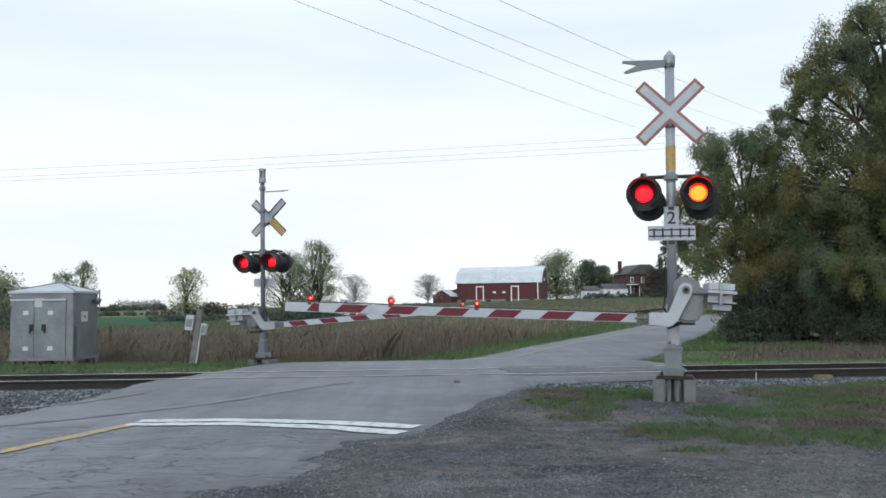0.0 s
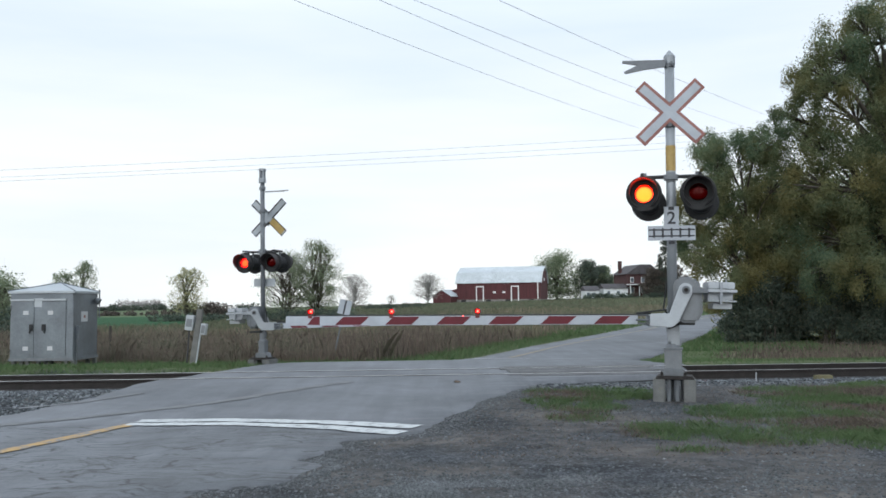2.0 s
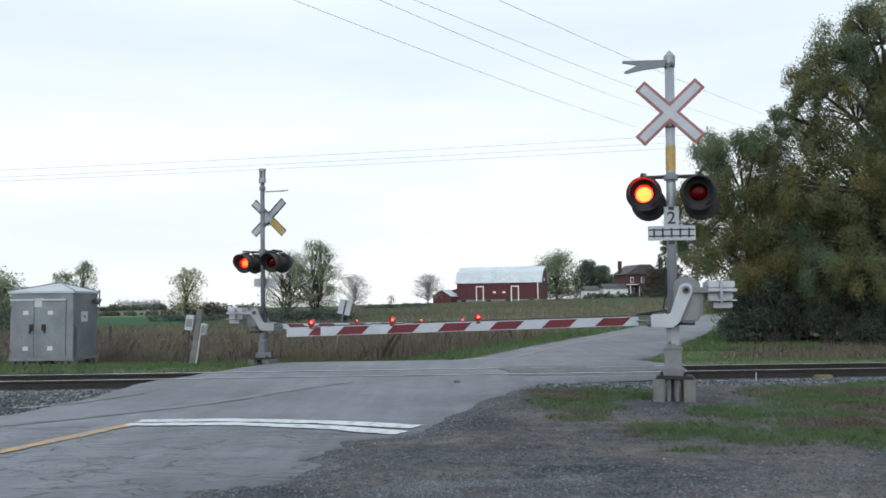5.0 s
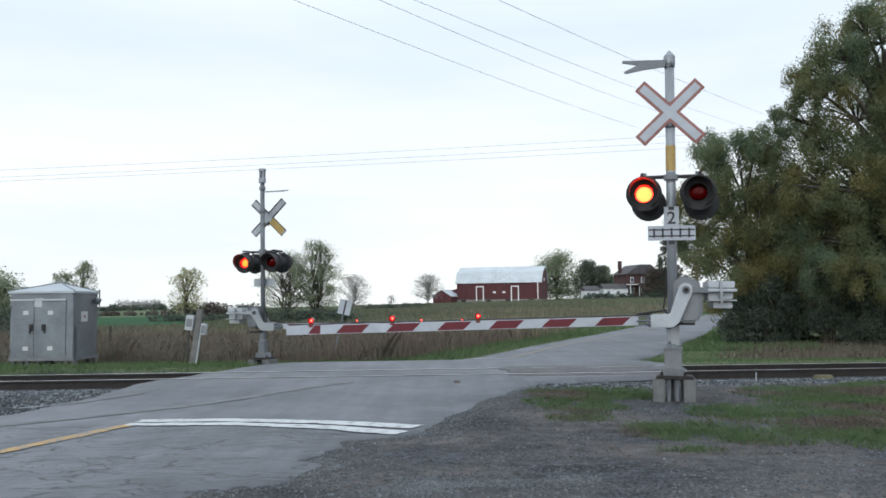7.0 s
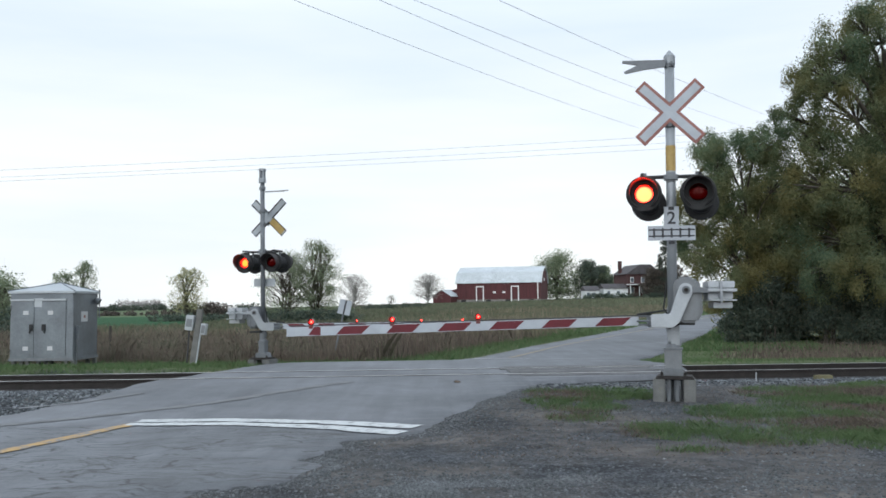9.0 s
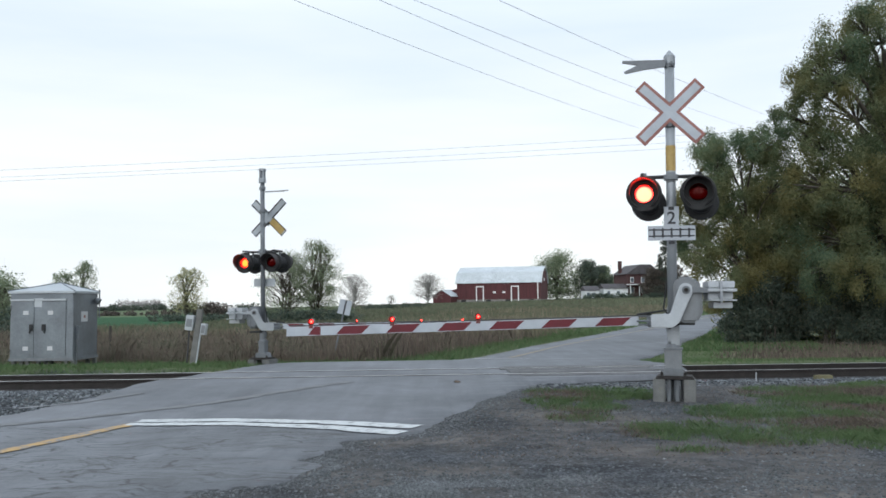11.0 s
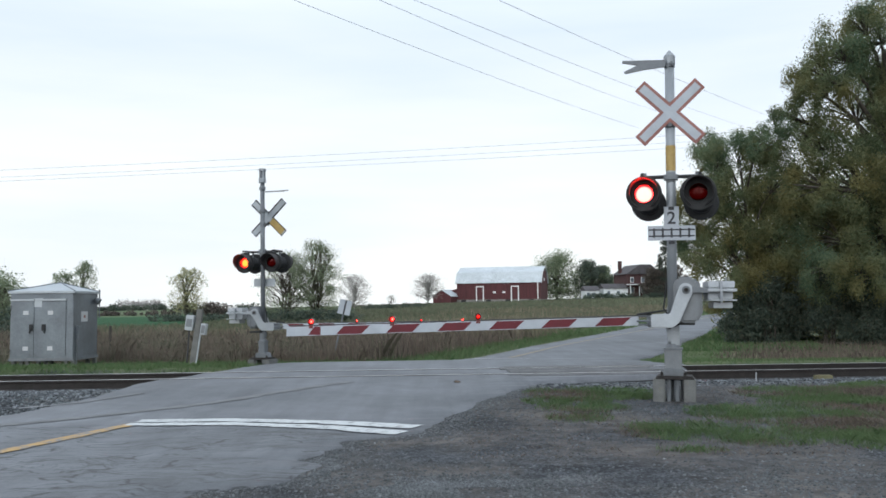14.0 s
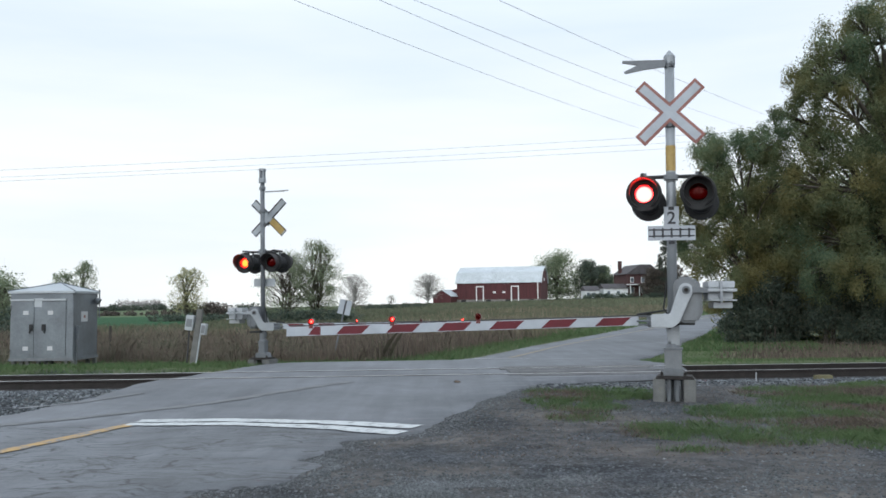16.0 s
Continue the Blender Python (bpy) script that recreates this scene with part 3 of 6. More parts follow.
bal_bm = bmesh.new()
bal_ys = [-3.9, -2.7, -1.9, -1.55, -0.9, 0, 0.9, 1.55, 1.9, 2.6]
bal_zs = [-0.05, 0.012, -0.06, -0.09, -0.12, -0.13, -0.12, -0.09, -0.06, -0.08]
rows_b = []
for x in np.arange(-110, 111, 0.5):
    rows_b.append([bal_bm.verts.new((x, y, z + 0.02 * noise.noise((x * 2, y * 3, 0)))) for y, z in zip(bal_ys, bal_zs)])
for p, q in zip(rows_b, rows_b[1:]):
    for i in range(len(bal_ys) - 1):
        bal_bm.faces.new((p[i], q[i], q[i + 1], p[i + 1]))
tagged(part("ballast_bed", bal_bm, BALLAST, None, "grey crushed-stone ballast under the track", pose(0, 16.82, 0, 0, 0, TURN)), "", "ballast", kind="structure")


def stones(name, pts, lo, hi, label, material):
    """Crushed stones as squashed eight-sided lumps, joined."""
    rng = np.random.default_rng(len(pts))
    pts = np.asarray(pts)
    k = len(pts)
    base = np.array([(1, 0, 0), (0, 1, 0), (-1, 0, 0), (0, -1, 0), (0, 0, 0.8), (0, 0, -0.8)], float)
    v = base[None] * rng.uniform(0.6, 1.25, (k, 6, 1))
    a = rng.uniform(0, 6.28, k)
    c, s = np.cos(a)[:, None], np.sin(a)[:, None]
    size = lo + (hi - lo) * rng.random(k) ** 2.5
    v = np.stack([v[..., 0] * c - v[..., 1] * s, v[..., 0] * s + v[..., 1] * c, v[..., 2] * 0.8], -1) * size[:, None, None] / 2 + pts[:, None]
    tri = np.array([(0, 1, 4), (1, 2, 4), (2, 3, 4), (3, 0, 4), (1, 0, 5), (2, 1, 5), (3, 2, 5), (0, 3, 5)])
    corners = (tri[None] + 6 * np.arange(k)[:, None, None]).reshape(-1, 3)
    ob = polys(name, v.reshape(-1, 3), corners, material)
    return tagged(ob, label, "gravel", kind="stuff")


rng = np.random.default_rng(5)
pts = []
while len(pts) < 22000:
    x, d = rng.uniform(-14, 16), rng.uniform(-3.3, -0.85) if rng.random() < 0.85 else rng.uniform(0.8, 2.3)
    y = 16.82 + TRACK_SLOPE * x + d
    if road_edge(y, -1) - 0.05 < x < road_edge(y, 1) + 0.05:
        continue
    pts.append((x, y, float(np.interp(d, bal_ys, bal_zs)) + 0.01))
for _ in range(16000):
    x, y = rng.uniform(-13, -4.6), rng.uniform(10.5, 15.0)
    if x < road_edge(y, -1) - 0.04:
        pts.append((x, y, max(ground_z(x, y), float(np.interp(y - 16.82 - TRACK_SLOPE * x, bal_ys, bal_zs))) + 0.006))
stones("ballast_stones", pts, 0.03, 0.085, "loose grey crushed stone along the track", BALLAST_STONE)
pts = []
while len(pts) < 32000:
    y = 4.5 + 9.5 * rng.random() ** 1.4
    x = rng.uniform(-3, 0.62 * y + 1)
    if x < road_edge(y, 1) + 0.02 or noise.noise((x * 0.8, y * 0.8, 9.0)) + rng.uniform(-0.5, 0.5) < -0.1:
        continue
    pts.append((x, y, ground_z(x, y)))
stones("gravel", pts, 0.01, 0.045, "loose grey gravel on the shoulder", STONE)
pts = []
for cx, cy, rx, ry, k in ((-0.05, 6.3, 0.62, 0.42, 9000), (-1.0, 7.2, 0.5, 0.3, 5000), (0.9, 6.6, 0.5, 0.2, 2000), (2.6, 6.5, 1.3, 0.35, 4000)):
    for _ in range(k):
        x, y = cx + rx * rng.normal() * 0.6, cy + ry * rng.normal() * 0.6
        if x > road_edge(y, 1) + 0.02 and noise.noise((x * 2.2, y * 2.2, 2.0)) > -0.15:
            pts.append((x, y, ground_z(x, y) + 0.002))
for _ in range(9000):
    y = rng.uniform(5.0, 15.0)
    x = road_edge(y, 1) + abs(rng.normal()) * 0.22 - 0.06
    pts.append((x, y, max(ground_z(x, y), float(road_z(y)) - 0.006 if x < road_edge(y, 1) - 0.08 else -1.0) + 0.002))
stones("asphalt_chips", pts, 0.008, 0.035, "crumbled pale asphalt chips in the gravel", CHIP)

# ---- crossing signals with gates ----
FLASH = []   # (glowing element, is it the first of the alternating pair, place, base turn, timing)
ARMS = {}


def ring_hood(bm, r, y0, y1, a0, a1, thick=0.006, seg=22):
    """A visor: part of a tube round the y axis, from angle a0 to a1 in degrees, cut back towards its ends."""
    rows_h = []
    for i in range(seg + 1):
        a = radians(a0 + (a1 - a0) * i / seg)
        u = abs(2 * i / seg - 1)
        tip = y1 + (y0 - y1) * 0.75 * u ** 2.2
        rows_h.append([bm.verts.new((q * math.cos(a), y, q * math.sin(a))) for q, y in ((r, y0), (r, tip), (r - thick, tip), (r - thick, y0))])
    for p, q in zip(rows_h, rows_h[1:]):
        for k in range(4):
            j = (k + 1) % 4
            bm.faces.new((p[k], p[j], q[j], q[k]))
    bm.faces.new(rows_h[0]); bm.faces.new(rows_h[-1][::-1])
    bmesh.ops.recalc_face_normals(bm, faces=bm.faces)


def flasher(parent, at, glow, first, timing):
    """One red flashing lamp, looking along its own -y: background, visor, casing, lens and the glowing element inside."""
    bm = bmesh.new()
    lathe(bm, [(0.128, -0.01), (0.235, -0.012), (0.240, -0.002), (0.235, 0.008), (0.15, 0.014), (0.148, 0.16), (0.12, 0.235), (0.05, 0.26), (0.001, 0.262)])
    lathe(bm, [(0.128, -0.01), (0.126, 0.1), (0.118, 0.215), (0.001, 0.235)])
    bmesh.ops.recalc_face_normals(bm, faces=bm.faces)
    body = part("flasher", bm, BLACK, parent, "black lamp with round background and visor", at, smooth=False)
    bm = bmesh.new()
    ring_hood(bm, 0.195, -0.008, -0.25, -62, 242)
    part("visor", bm, VISOR, body)
    bm = bmesh.new()
    lathe(bm, [(0.136, -0.014), (0.136, -0.024), (0.120, -0.026), (0.118, -0.014)])
    part("lens_ring", bm, BLACK, body)
    bm = bmesh.new()
    lathe(bm, [(0.122, -0.016), (0.115, -0.032), (0.09, -0.046), (0.05, -0.055), (0.0005, -0.058)])
    part("lens", bm, LENS, body, "red glass lens", smooth=True)
    bm = bmesh.new()
    lathe(bm, [(0.0005, 0.0), (0.115, 0.0)], 28)
    lathe(bm, [(0.1245, 0.004), (0.0005, 0.005)], 28)
    for f in bm.faces:
        f.material_index = int(f.calc_center_median().y > 0.002)
    # the tipping is added: its tilt sets the colour, to stand for flashing
    g = part("glow_plate", bm, glow, body, "glowing plate whose added tilt stands in for the lamp's flashing")
    g.data.materials.append(BLACK)
    seat = 0.09 if timing == "mast" else 0.042
    g.matrix_basis = pose(0, seat, 0)
    FLASH.append((g, first, (0, seat, 0), 0, timing))
    bm = bmesh.new()
    cyl(bm, 0.02, 0.02, (0, 0.10, 0.14), (0, 0.10, 0.26), 10)
    cyl(bm, 0.035, 0.035, (0, 0.10, 0.24), (0, 0.10, 0.29), 12)
    part("hanger", bm, ALU_DARK, body)
    return body


def numeral(parent, text, size, at, material):
    cu = bpy.data.curves.new("numeral", "FONT")
    cu.body, cu.size, cu.align_x, cu.align_y, cu.extrude, cu.offset = text, size, "CENTER", "CENTER", 0.002, 0.003
    tmp = bpy.data.objects.new("numeral", cu)
    scene.collection.objects.link(tmp)
    me = bpy.data.meshes.new_from_object(tmp.evaluated_get(bpy.context.evaluated_depsgraph_get()))
    bpy.data.objects.remove(tmp)
    me.materials.clear(); me.materials.append(material)
    ob = new("numeral", me)
    ob.parent, ob.matrix_basis = parent, at
    return ob


def blade(sig, cross_z, y, angle, front):
    m = pose(0, y, cross_z, 0, angle, 0)
    bm = bmesh.new()
    box(bm, 1.12, 0.012, 0.19)
    b = part("crossbuck_blade", bm, RED_FADED if front else BLACK, sig, "white blade with faded red border", m, bevel=0.003)
    bm = bmesh.new()
    box(bm, 1.045, 0.006, 0.110, 0, -0.0095 if angle > 0 else -0.0063, 0)
    part("white_face", bm, WHITE, b)
    bm = bmesh.new()
    box(bm, 1.10, 0.004, 0.17 if front else 0.125, 0, 0.0085, 0)
    part("sign_back", bm, SIGN_BACK, b, "plain grey metal back")
    return b


def crossing_signal(name, at, label, hub_z, arm_drop, arm_yaw, arm_len, lamps, near, cross_y, droop):
    s = thing(name, at, label, "crossing signal", "level crossing signals")
    hub_x = 0.14
    # footing
    for x in (-0.19, 0.21):
        bm = bmesh.new()
        box(bm, 0.16, 0.42, 0.46, x, 0, 0.04)
        part("footing", bm, CONCRETE, s, "weathered concrete block", bevel=0.012)
    bm = bmesh.new()
    for x, y in ((-0.06, -0.12), (0.05, -0.1), (0.12, 0.1), (-0.02, 0.05)):
        cyl(bm, 0.03, 0.03, (x, y, -0.2), (x, y, 0.27), 10)
    part("conduit", bm, ALU_DARK, s)
    bm = bmesh.new()
    box(bm, 0.50, 0.40, 0.025, 0.02, 0, 0.28)
    box(bm, 0.46, 0.36, 0.02, 0.02, 0, 0.302)
    part("base_flange", bm, RAIL_RUST, s, "dark rusty base plate", bevel=0.004)
    bm = bmesh.new()
    v = [(-0.17, 0.31), (0.17, 0.31), (0.115, 0.42), (-0.115, 0.42)]
    plate(bm, v, -0.13, 0.13)
    part("base_skirt", bm, ALU_DARK, s, bevel=0.008)
    for x in (-0.15, 0.15):
        for y in (-0.12, 0.12):
            bm = bmesh.new()
            cyl(bm, 0.022, 0.022, (x, y, 0.30), (x, y, 0.36), 6)
            part("anchor_nut", bm, RAIL_RUST, s)
    bm = bmesh.new()
    jw = 0.23 if near else 0.17
    box(bm, jw, jw, 0.26, 0, 0, 0.53)
    part("junction_base", bm, CASTING if near else ALU_DARK, s, "grey cast junction box", bevel=0.014)
    bm = bmesh.new()
    box(bm, jw + 0.02, jw + 0.02, 0.03, 0, 0, 0.67)
    cyl(bm, 0.10, 0.075, (0, 0, 0.685), (0, 0, 0.74), 20)
    part("collar", bm, ALU_DARK, s)
    top = 4.70
    bm = bmesh.new()
    mast_r = 0.066 if near else 0.053
    cyl(bm, mast_r, mast_r * 0.97, (0, 0, 0.70), (0, 0, top), 24)
    part("mast", bm, ALU if near else ALU_DARK, s, "round weathered aluminium mast", smooth=True)
    bm = bmesh.new()
    if near:
        cyl(bm, 0.078, 0.078, (0, 0, top - 0.09), (0, 0, top + 0.02), 20)
        cyl(bm, 0.078, 0.012, (0, 0, top + 0.02), (0, 0, top + 0.10), 20)
    else:
        for k in range(4):
            a = radians(45 + 90 * k)
            cyl(bm, 0.018, 0.018, (0.06 * math.cos(a), 0.06 * math.sin(a), top - 0.22), (0.06 * math.cos(a), 0.06 * math.sin(a), top), 8)
        cyl(bm, 0.085, 0.085, (0, 0, top - 0.3), (0, 0, top - 0.2), 18)
        cyl(bm, 0.088, 0.088, (0, 0, top - 0.02), (0, 0, top + 0.03), 18)
    part("mast_cap", bm, ALU, s)
    # two-pronged bracket near the top
    bz = 4.60 if near else 4.27
    bm = bmesh.new()
    plate(bm, [(-0.05, bz + 0.05), (-0.64, bz + 0.075), (-0.64, bz + 0.04), (-0.44, bz - 0.005), (-0.62, bz - 0.085), (-0.60, bz - 0.115), (-0.35, bz - 0.075), (-0.05, bz - 0.05)], -0.10, -0.075)
    ob = part("top_bracket", bm, ALU_DARK if near else ALU, s, "flat two-pronged metal bracket", bevel=0.004)
    if not near:
        ob.matrix_basis = pose(0, 0, bz, 0, 0, 0) @ pose(0, 0, 0, 78) @ pose(0, 0, -bz)
    bm = bmesh.new()
    cyl(bm, 0.073, 0.073, (0, 0, bz - 0.04), (0, 0, bz + 0.03), 20)
    box(bm, 0.03, 0.07, 0.05, 0.03, -0.07, bz)
    part("clamp", bm, ALU_DARK, s)
    # the crossed boards
    cz = 3.91 if near else 3.60
    b1 = blade(s, cz, cross_y, 44, near)
    b2 = blade(s, cz, cross_y - 0.003, -44, near)
    if not near:
        bm = bmesh.new()
        box(bm, 0.42, 0.003, 0.15, -0.31, 0.013, 0)
        part("faded_patch", bm, YELLOW_STRIP, b2, "faded yellow-brown reflective strip")
    bm = bmesh.new()
    for z in (cz - 0.17, cz + 0.13):
        cyl(bm, 0.072, 0.072, (0, 0, z - 0.025), (0, 0, z + 0.025), 20)
        box(bm, 0.04, abs(cross_y), 0.04, 0, cross_y / 2, z)
    part("sign_bracket", bm, ALU_DARK, s)
    if near:
        bm = bmesh.new()
        cyl(bm, 0.0675, 0.0675, (0, 0, 3.11), (0, 0, 3.46), 24, False)
        part("reflective_strip", bm, YELLOW_STRIP, s, "faded yellow reflective strip")
    # lamps on a pipe
    lz = lamps[0]
    bm = bmesh.new()
    box(bm, 0.19, 0.20, 0.13, 0, 0, lz + 0.25)
    part("crossarm_box", bm, ALU_DARK, s, bevel=0.03)
    bm = bmesh.new()
    cyl(bm, 0.026, 0.026, (-0.42, 0, lz + 0.26), (0.42, 0, lz + 0.26), 12)
    for x in (-0.38, 0.38):
        cyl(bm, 0.035, 0.035, (x - 0.03, 0, lz + 0.26), (x + 0.03, 0, lz + 0.26), 12)
        cyl(bm, 0.022, 0.022, (x, -0.24, lz + 0.27), (x, 0.24, lz + 0.27), 10)
    part("crossarm", bm, BLACK, s, "dark pipe carrying the lamps")
    for x in (-0.355, 0.355):
        first = (x < 0) if near else (x > 0)
        flasher(s, pose(x, -0.28, lz), GLOW if near else GLOW_FAR, first, "mast" if near else "far_mast")
        flasher(s, pose(x + (0.05 if near else 0.0), 0.22, lz - (0.09 if near else 0), 0, 0, 180), GLOW if near else GLOW_FAR, first, "mast" if near else "far_mast")
    # plates
    if near:
        bm = bmesh.new()
        box(bm, 0.20, 0.006, 0.30, 0, -0.075, 2.46)
        p = part("number_plate", bm, WHITE, s, "small white plate with a black 2", bevel=0.002)
        numeral(p, "2", 0.24, pose(0, -0.0785 - 0.0025, 2.445, 90), MARK)
        bm = bmesh.new()
        box(bm, 0.63, 0.006, 0.20, 0.0, -0.082, 2.245)
        p = part("track_plate", bm, WHITE, s, "white plate with a black track symbol", bevel=0.002)
        for z in (2.205, 2.29):
            bm = bmesh.new()
            box(bm, 0.61, 0.003, 0.02, 0.0, -0.0868, z)
            part("track_symbol_rail", bm, MARK, p)
        for k in range(5):
            bm = bmesh.new()
            box(bm, 0.026, 0.003, 0.13, -0.232 + 0.116 * k, -0.0872, 2.2475)
            part("track_symbol_tie", bm, MARK, p)
        for z in (2.585, 2.12):
            bm = bmesh.new()
            box(bm, 0.075, 0.005, 0.05, 0, -0.076, z)
            cyl(bm, 0.017, 0.017, (0, -0.09, z), (0, -0.07, z), 8)
            part("bolt", bm, MARK, s)
    else:
        bm = bmesh.new()
        box(bm, 0.56, 0.006, 0.18, 0.0, -0.085, 2.05)
        part("track_plate", bm, SIGN_BACK, s, "grey back of a small sign", bevel=0.002)
    # gate mechanism
    bm = bmesh.new()
    plate(bm, [(0.06, hub_z + 0.18), (0.28, hub_z + 0.18), (0.385, hub_z + 0.06), (0.39, hub_z - 0.30), (0.32, hub_z - 0.44), (0.10, hub_z - 0.44), (0.02, hub_z - 0.33), (0.01, hub_z + 0.06)], -0.20, 0.20)
    if not near:
        bmesh.ops.scale(bm, vec=(0.85, 1, 0.8), space=pose(0, 0, -hub_z), verts=bm.verts)
    mech = part("gate_mechanism", bm, CASTING if near else ALU_DARK, s, "grey rounded gate motor casing", bevel=0.035)
    bm = bmesh.new()
    box(bm, 0.02, 0.41, 0.50, 0.22, 0, hub_z - 0.12)
    part("casing_seam", bm, CASTING if near else ALU_DARK, mech, bevel=0.004)
    bm = bmesh.new()
    box(bm, 0.3, 0.24, 0.04, 0.14, 0, hub_z - 0.45)
    cyl(bm, 0.018, 0.018, (0.12, -0.08, hub_z - 0.43), (-0.06, -0.06, hub_z - 0.52), 8)
    part("mount", bm, BLACK, mech)
    bm = bmesh.new()
    plate(bm, [(-0.10, hub_z - 0.44), (0.09, hub_z - 0.44), (0.085, 0.70), (-0.03, 0.70), (-0.075, hub_z - 0.62)], -0.07, 0.07)
    if not near:
        bmesh.ops.scale(bm, vec=(0.72, 1, 1), verts=bm.verts)
    part("lower_post", bm, ALU if near else ALU_DARK, s, bevel=0.02)
    bm = bmesh.new()
    cyl(bm, 0.012, 0.012, (-0.07, 0.02, hub_z + 0.12), (-0.12, 0.02, hub_z - 0.25), 8)
    cyl(bm, 0.012, 0.012, (-0.12, 0.02, hub_z - 0.25), (-0.02, 0.02, hub_z - 0.40), 8)
    part("cable_loop", bm, BLACK, s)
    # the moving gate arm, about its hub
    d = -arm_drop
    arm = None
    for y in (-0.25, 0.25):
        bm = bmesh.new()
        out = []
        for k in range(9):
            a = radians(150 - 180 * k / 8)
            out.append((0.095 * math.cos(a), 0.095 * math.sin(a)))
        out += [(-0.025, d + 0.13), (-0.085, d - 0.01), (-0.17, d - 0.085), (-0.46, d - 0.09), (-0.46, d + 0.085), (-0.21, d + 0.10)]
        out = out[::-1]
        plate(bm, out, y - 0.025, y + 0.025)
        if arm is None:
            arm = part("gate_arm", bm, GREY_PAINT if near else ALU, s, "pale grey gate arm casting with striped boom", bevel=0.012)
        else:
            part("rear_casting", bm, GREY_PAINT if near else ALU, arm, bevel=0.012)
    ARMS[name] = (arm, (hub_x, 0, hub_z), arm_yaw)
    bm = bmesh.new()
    cyl(bm, 0.055, 0.055, (0, -0.29, 0), (0, 0.29, 0), 18)
    part("hub", bm, ALU_DARK, arm)
    bm = bmesh.new()
    cyl(bm, 0.03, 0.03, (0, -0.31, 0), (0, 0.31, 0), 6)
    part("hub_nut", bm, RAIL_RUST, arm)
    bm = bmesh.new()
    box(bm, 0.06, 0.48, 0.12, -0.43, 0, d)
    for y in (-0.2, 0.2):
        cyl(bm, 0.014, 0.014, (-0.44, y, d), (-0.62, y * 0.15, d), 8)
    box(bm, 0.16, 0.035, 0.03, -0.53, 0, d + 0.065)
    box(bm, 0.16, 0.035, 0.03, -0.53, 0, d - 0.05)
    part("boom_fitting", bm, ALU_DARK, arm)
    bm = bmesh.new()
    box(bm, 0.20, 0.03, 0.02, -0.53, -0.07, d + 0.09)
    cyl(bm, 0.012, 0.012, (-0.62, -0.03, d + 0.09), (-0.24, -0.22, d + 0.15), 8)
    part("shear_bracket", bm, BLACK, arm)
    slope = math.tan(radians(droop))
    x0, x1 = -0.60, -arm_len
    # boom, slightly deeper at its free end, and its red stripes
    def mid(x):
        return d + (x - x0) * slope
    def half(x):
        return 0.062 + 0.005 * (x - x0) / (x1 - x0)
    bm = bmesh.new()
    plate(bm, [(x0, mid(x0) - half(x0)), (x0, mid(x0) + half(x0)), (x1, mid(x1) + half(x1)), (x1, mid(x1) - half(x1))], -0.02, 0.02)
    part("boom", bm, WHITE, arm, "white reflective boom", bevel=0.003)
    x = x0 - 0.16
    while x - 0.23 > x1 + 0.12:
        bm = bmesh.new()
        a, b, lean = x, x - 0.375, 0.058
        h0, h1 = half(a) - 0.007, half(b) - 0.007
        if b - lean < x1 + 0.5:
            a += 0.07
            plate(bm, [(a, mid(a) - h0), (a, mid(a) + h0), (a - 0.09, mid(a) + h0), (a - 0.18, mid(a) - h0)], -0.0225, 0.0225)
        else:
            plate(bm, [(a - lean, mid(a) - h0), (a + lean, mid(a) + h0), (b + lean, mid(b) + h1), (b - lean, mid(b) - h1)], -0.0225, 0.0225)
        part("red_stripe", bm, RED, arm, "red reflective stripe")
        if b - lean < x1 + 0.5:
            break
        x -= 0.728
    bm = bmesh.new()
    for k in range(int((abs(x1) - 0.6) / 0.12)):
        xa = x0 - 0.12 * k
        cyl(bm, 0.008, 0.008, (xa, 0, mid(xa) + half(xa) + 0.012), (xa - 0.12, 0, mid(xa - 0.12) + half(xa - 0.12) + 0.012 + 0.004 * math.sin(k * 1.3)), 6)
    part("lamp_cable", bm, CABLE, arm)
    for x, mode in (lamps[1]):
        z = mid(x) + half(x)
        bm = bmesh.new()
        sm = 1.0 if near else 0.62
        lz_ = z + 0.065 * sm
        box(bm, 0.06, 0.05, 0.06, x, 0, z + 0.0)
        lathe(bm, [(0.042 * sm, -0.04), (0.047 * sm, -0.04), (0.047 * sm, 0.04), (0.042 * sm, 0.04), (0.042 * sm, -0.04)], 20, pose(x, 0, lz_))
        part("arm_lamp", bm, ARM_DARK, arm, "small red gate lamp", bevel=0)
        for y in (-0.037, 0.037):
            bm = bmesh.new()
            lathe(bm, [(0.043 * sm, y), (0.0005, y * 1.15)], 18, pose(x, 0, lz_))
            part("arm_lens", bm, LENS, arm)
        bm = bmesh.new()
        lathe(bm, [(0.0005, 0.0), (0.025 * sm, 0.0)], 18)
        lathe(bm, [(0.036 * sm, 0.003), (0.0005, 0.004)], 18)
        for f in bm.faces:
            f.material_index = int(f.calc_center_median().y > 0.002)
        base = 0 if near else 180
        # on flashing arm lamps an added tilt dims this element's colour too
        g = part("arm_glow", bm, GLOW_ARM, arm, "glowing red element", pose(x, 0, lz_, base))
        g.data.materials.append(ARM_DARK)
        if mode:
            FLASH.append((g, mode > 0, (x, 0, lz_), base, "arm"))
    # counterweights on the short side
    for y in (-0.25, 0.25):
        bm = bmesh.new()
        plate(bm, [(0.02, -0.04), (0.02, 0.04), (0.64, 0.012), (0.64, -0.03)], y - 0.02, y + 0.02)
        part("counter_arm", bm, ALU_DARK if near else ALU, arm, bevel=0.006)
    bm = bmesh.new()
    box(bm, 0.34, 0.46, 0.09, 0.47, 0, 0.075)
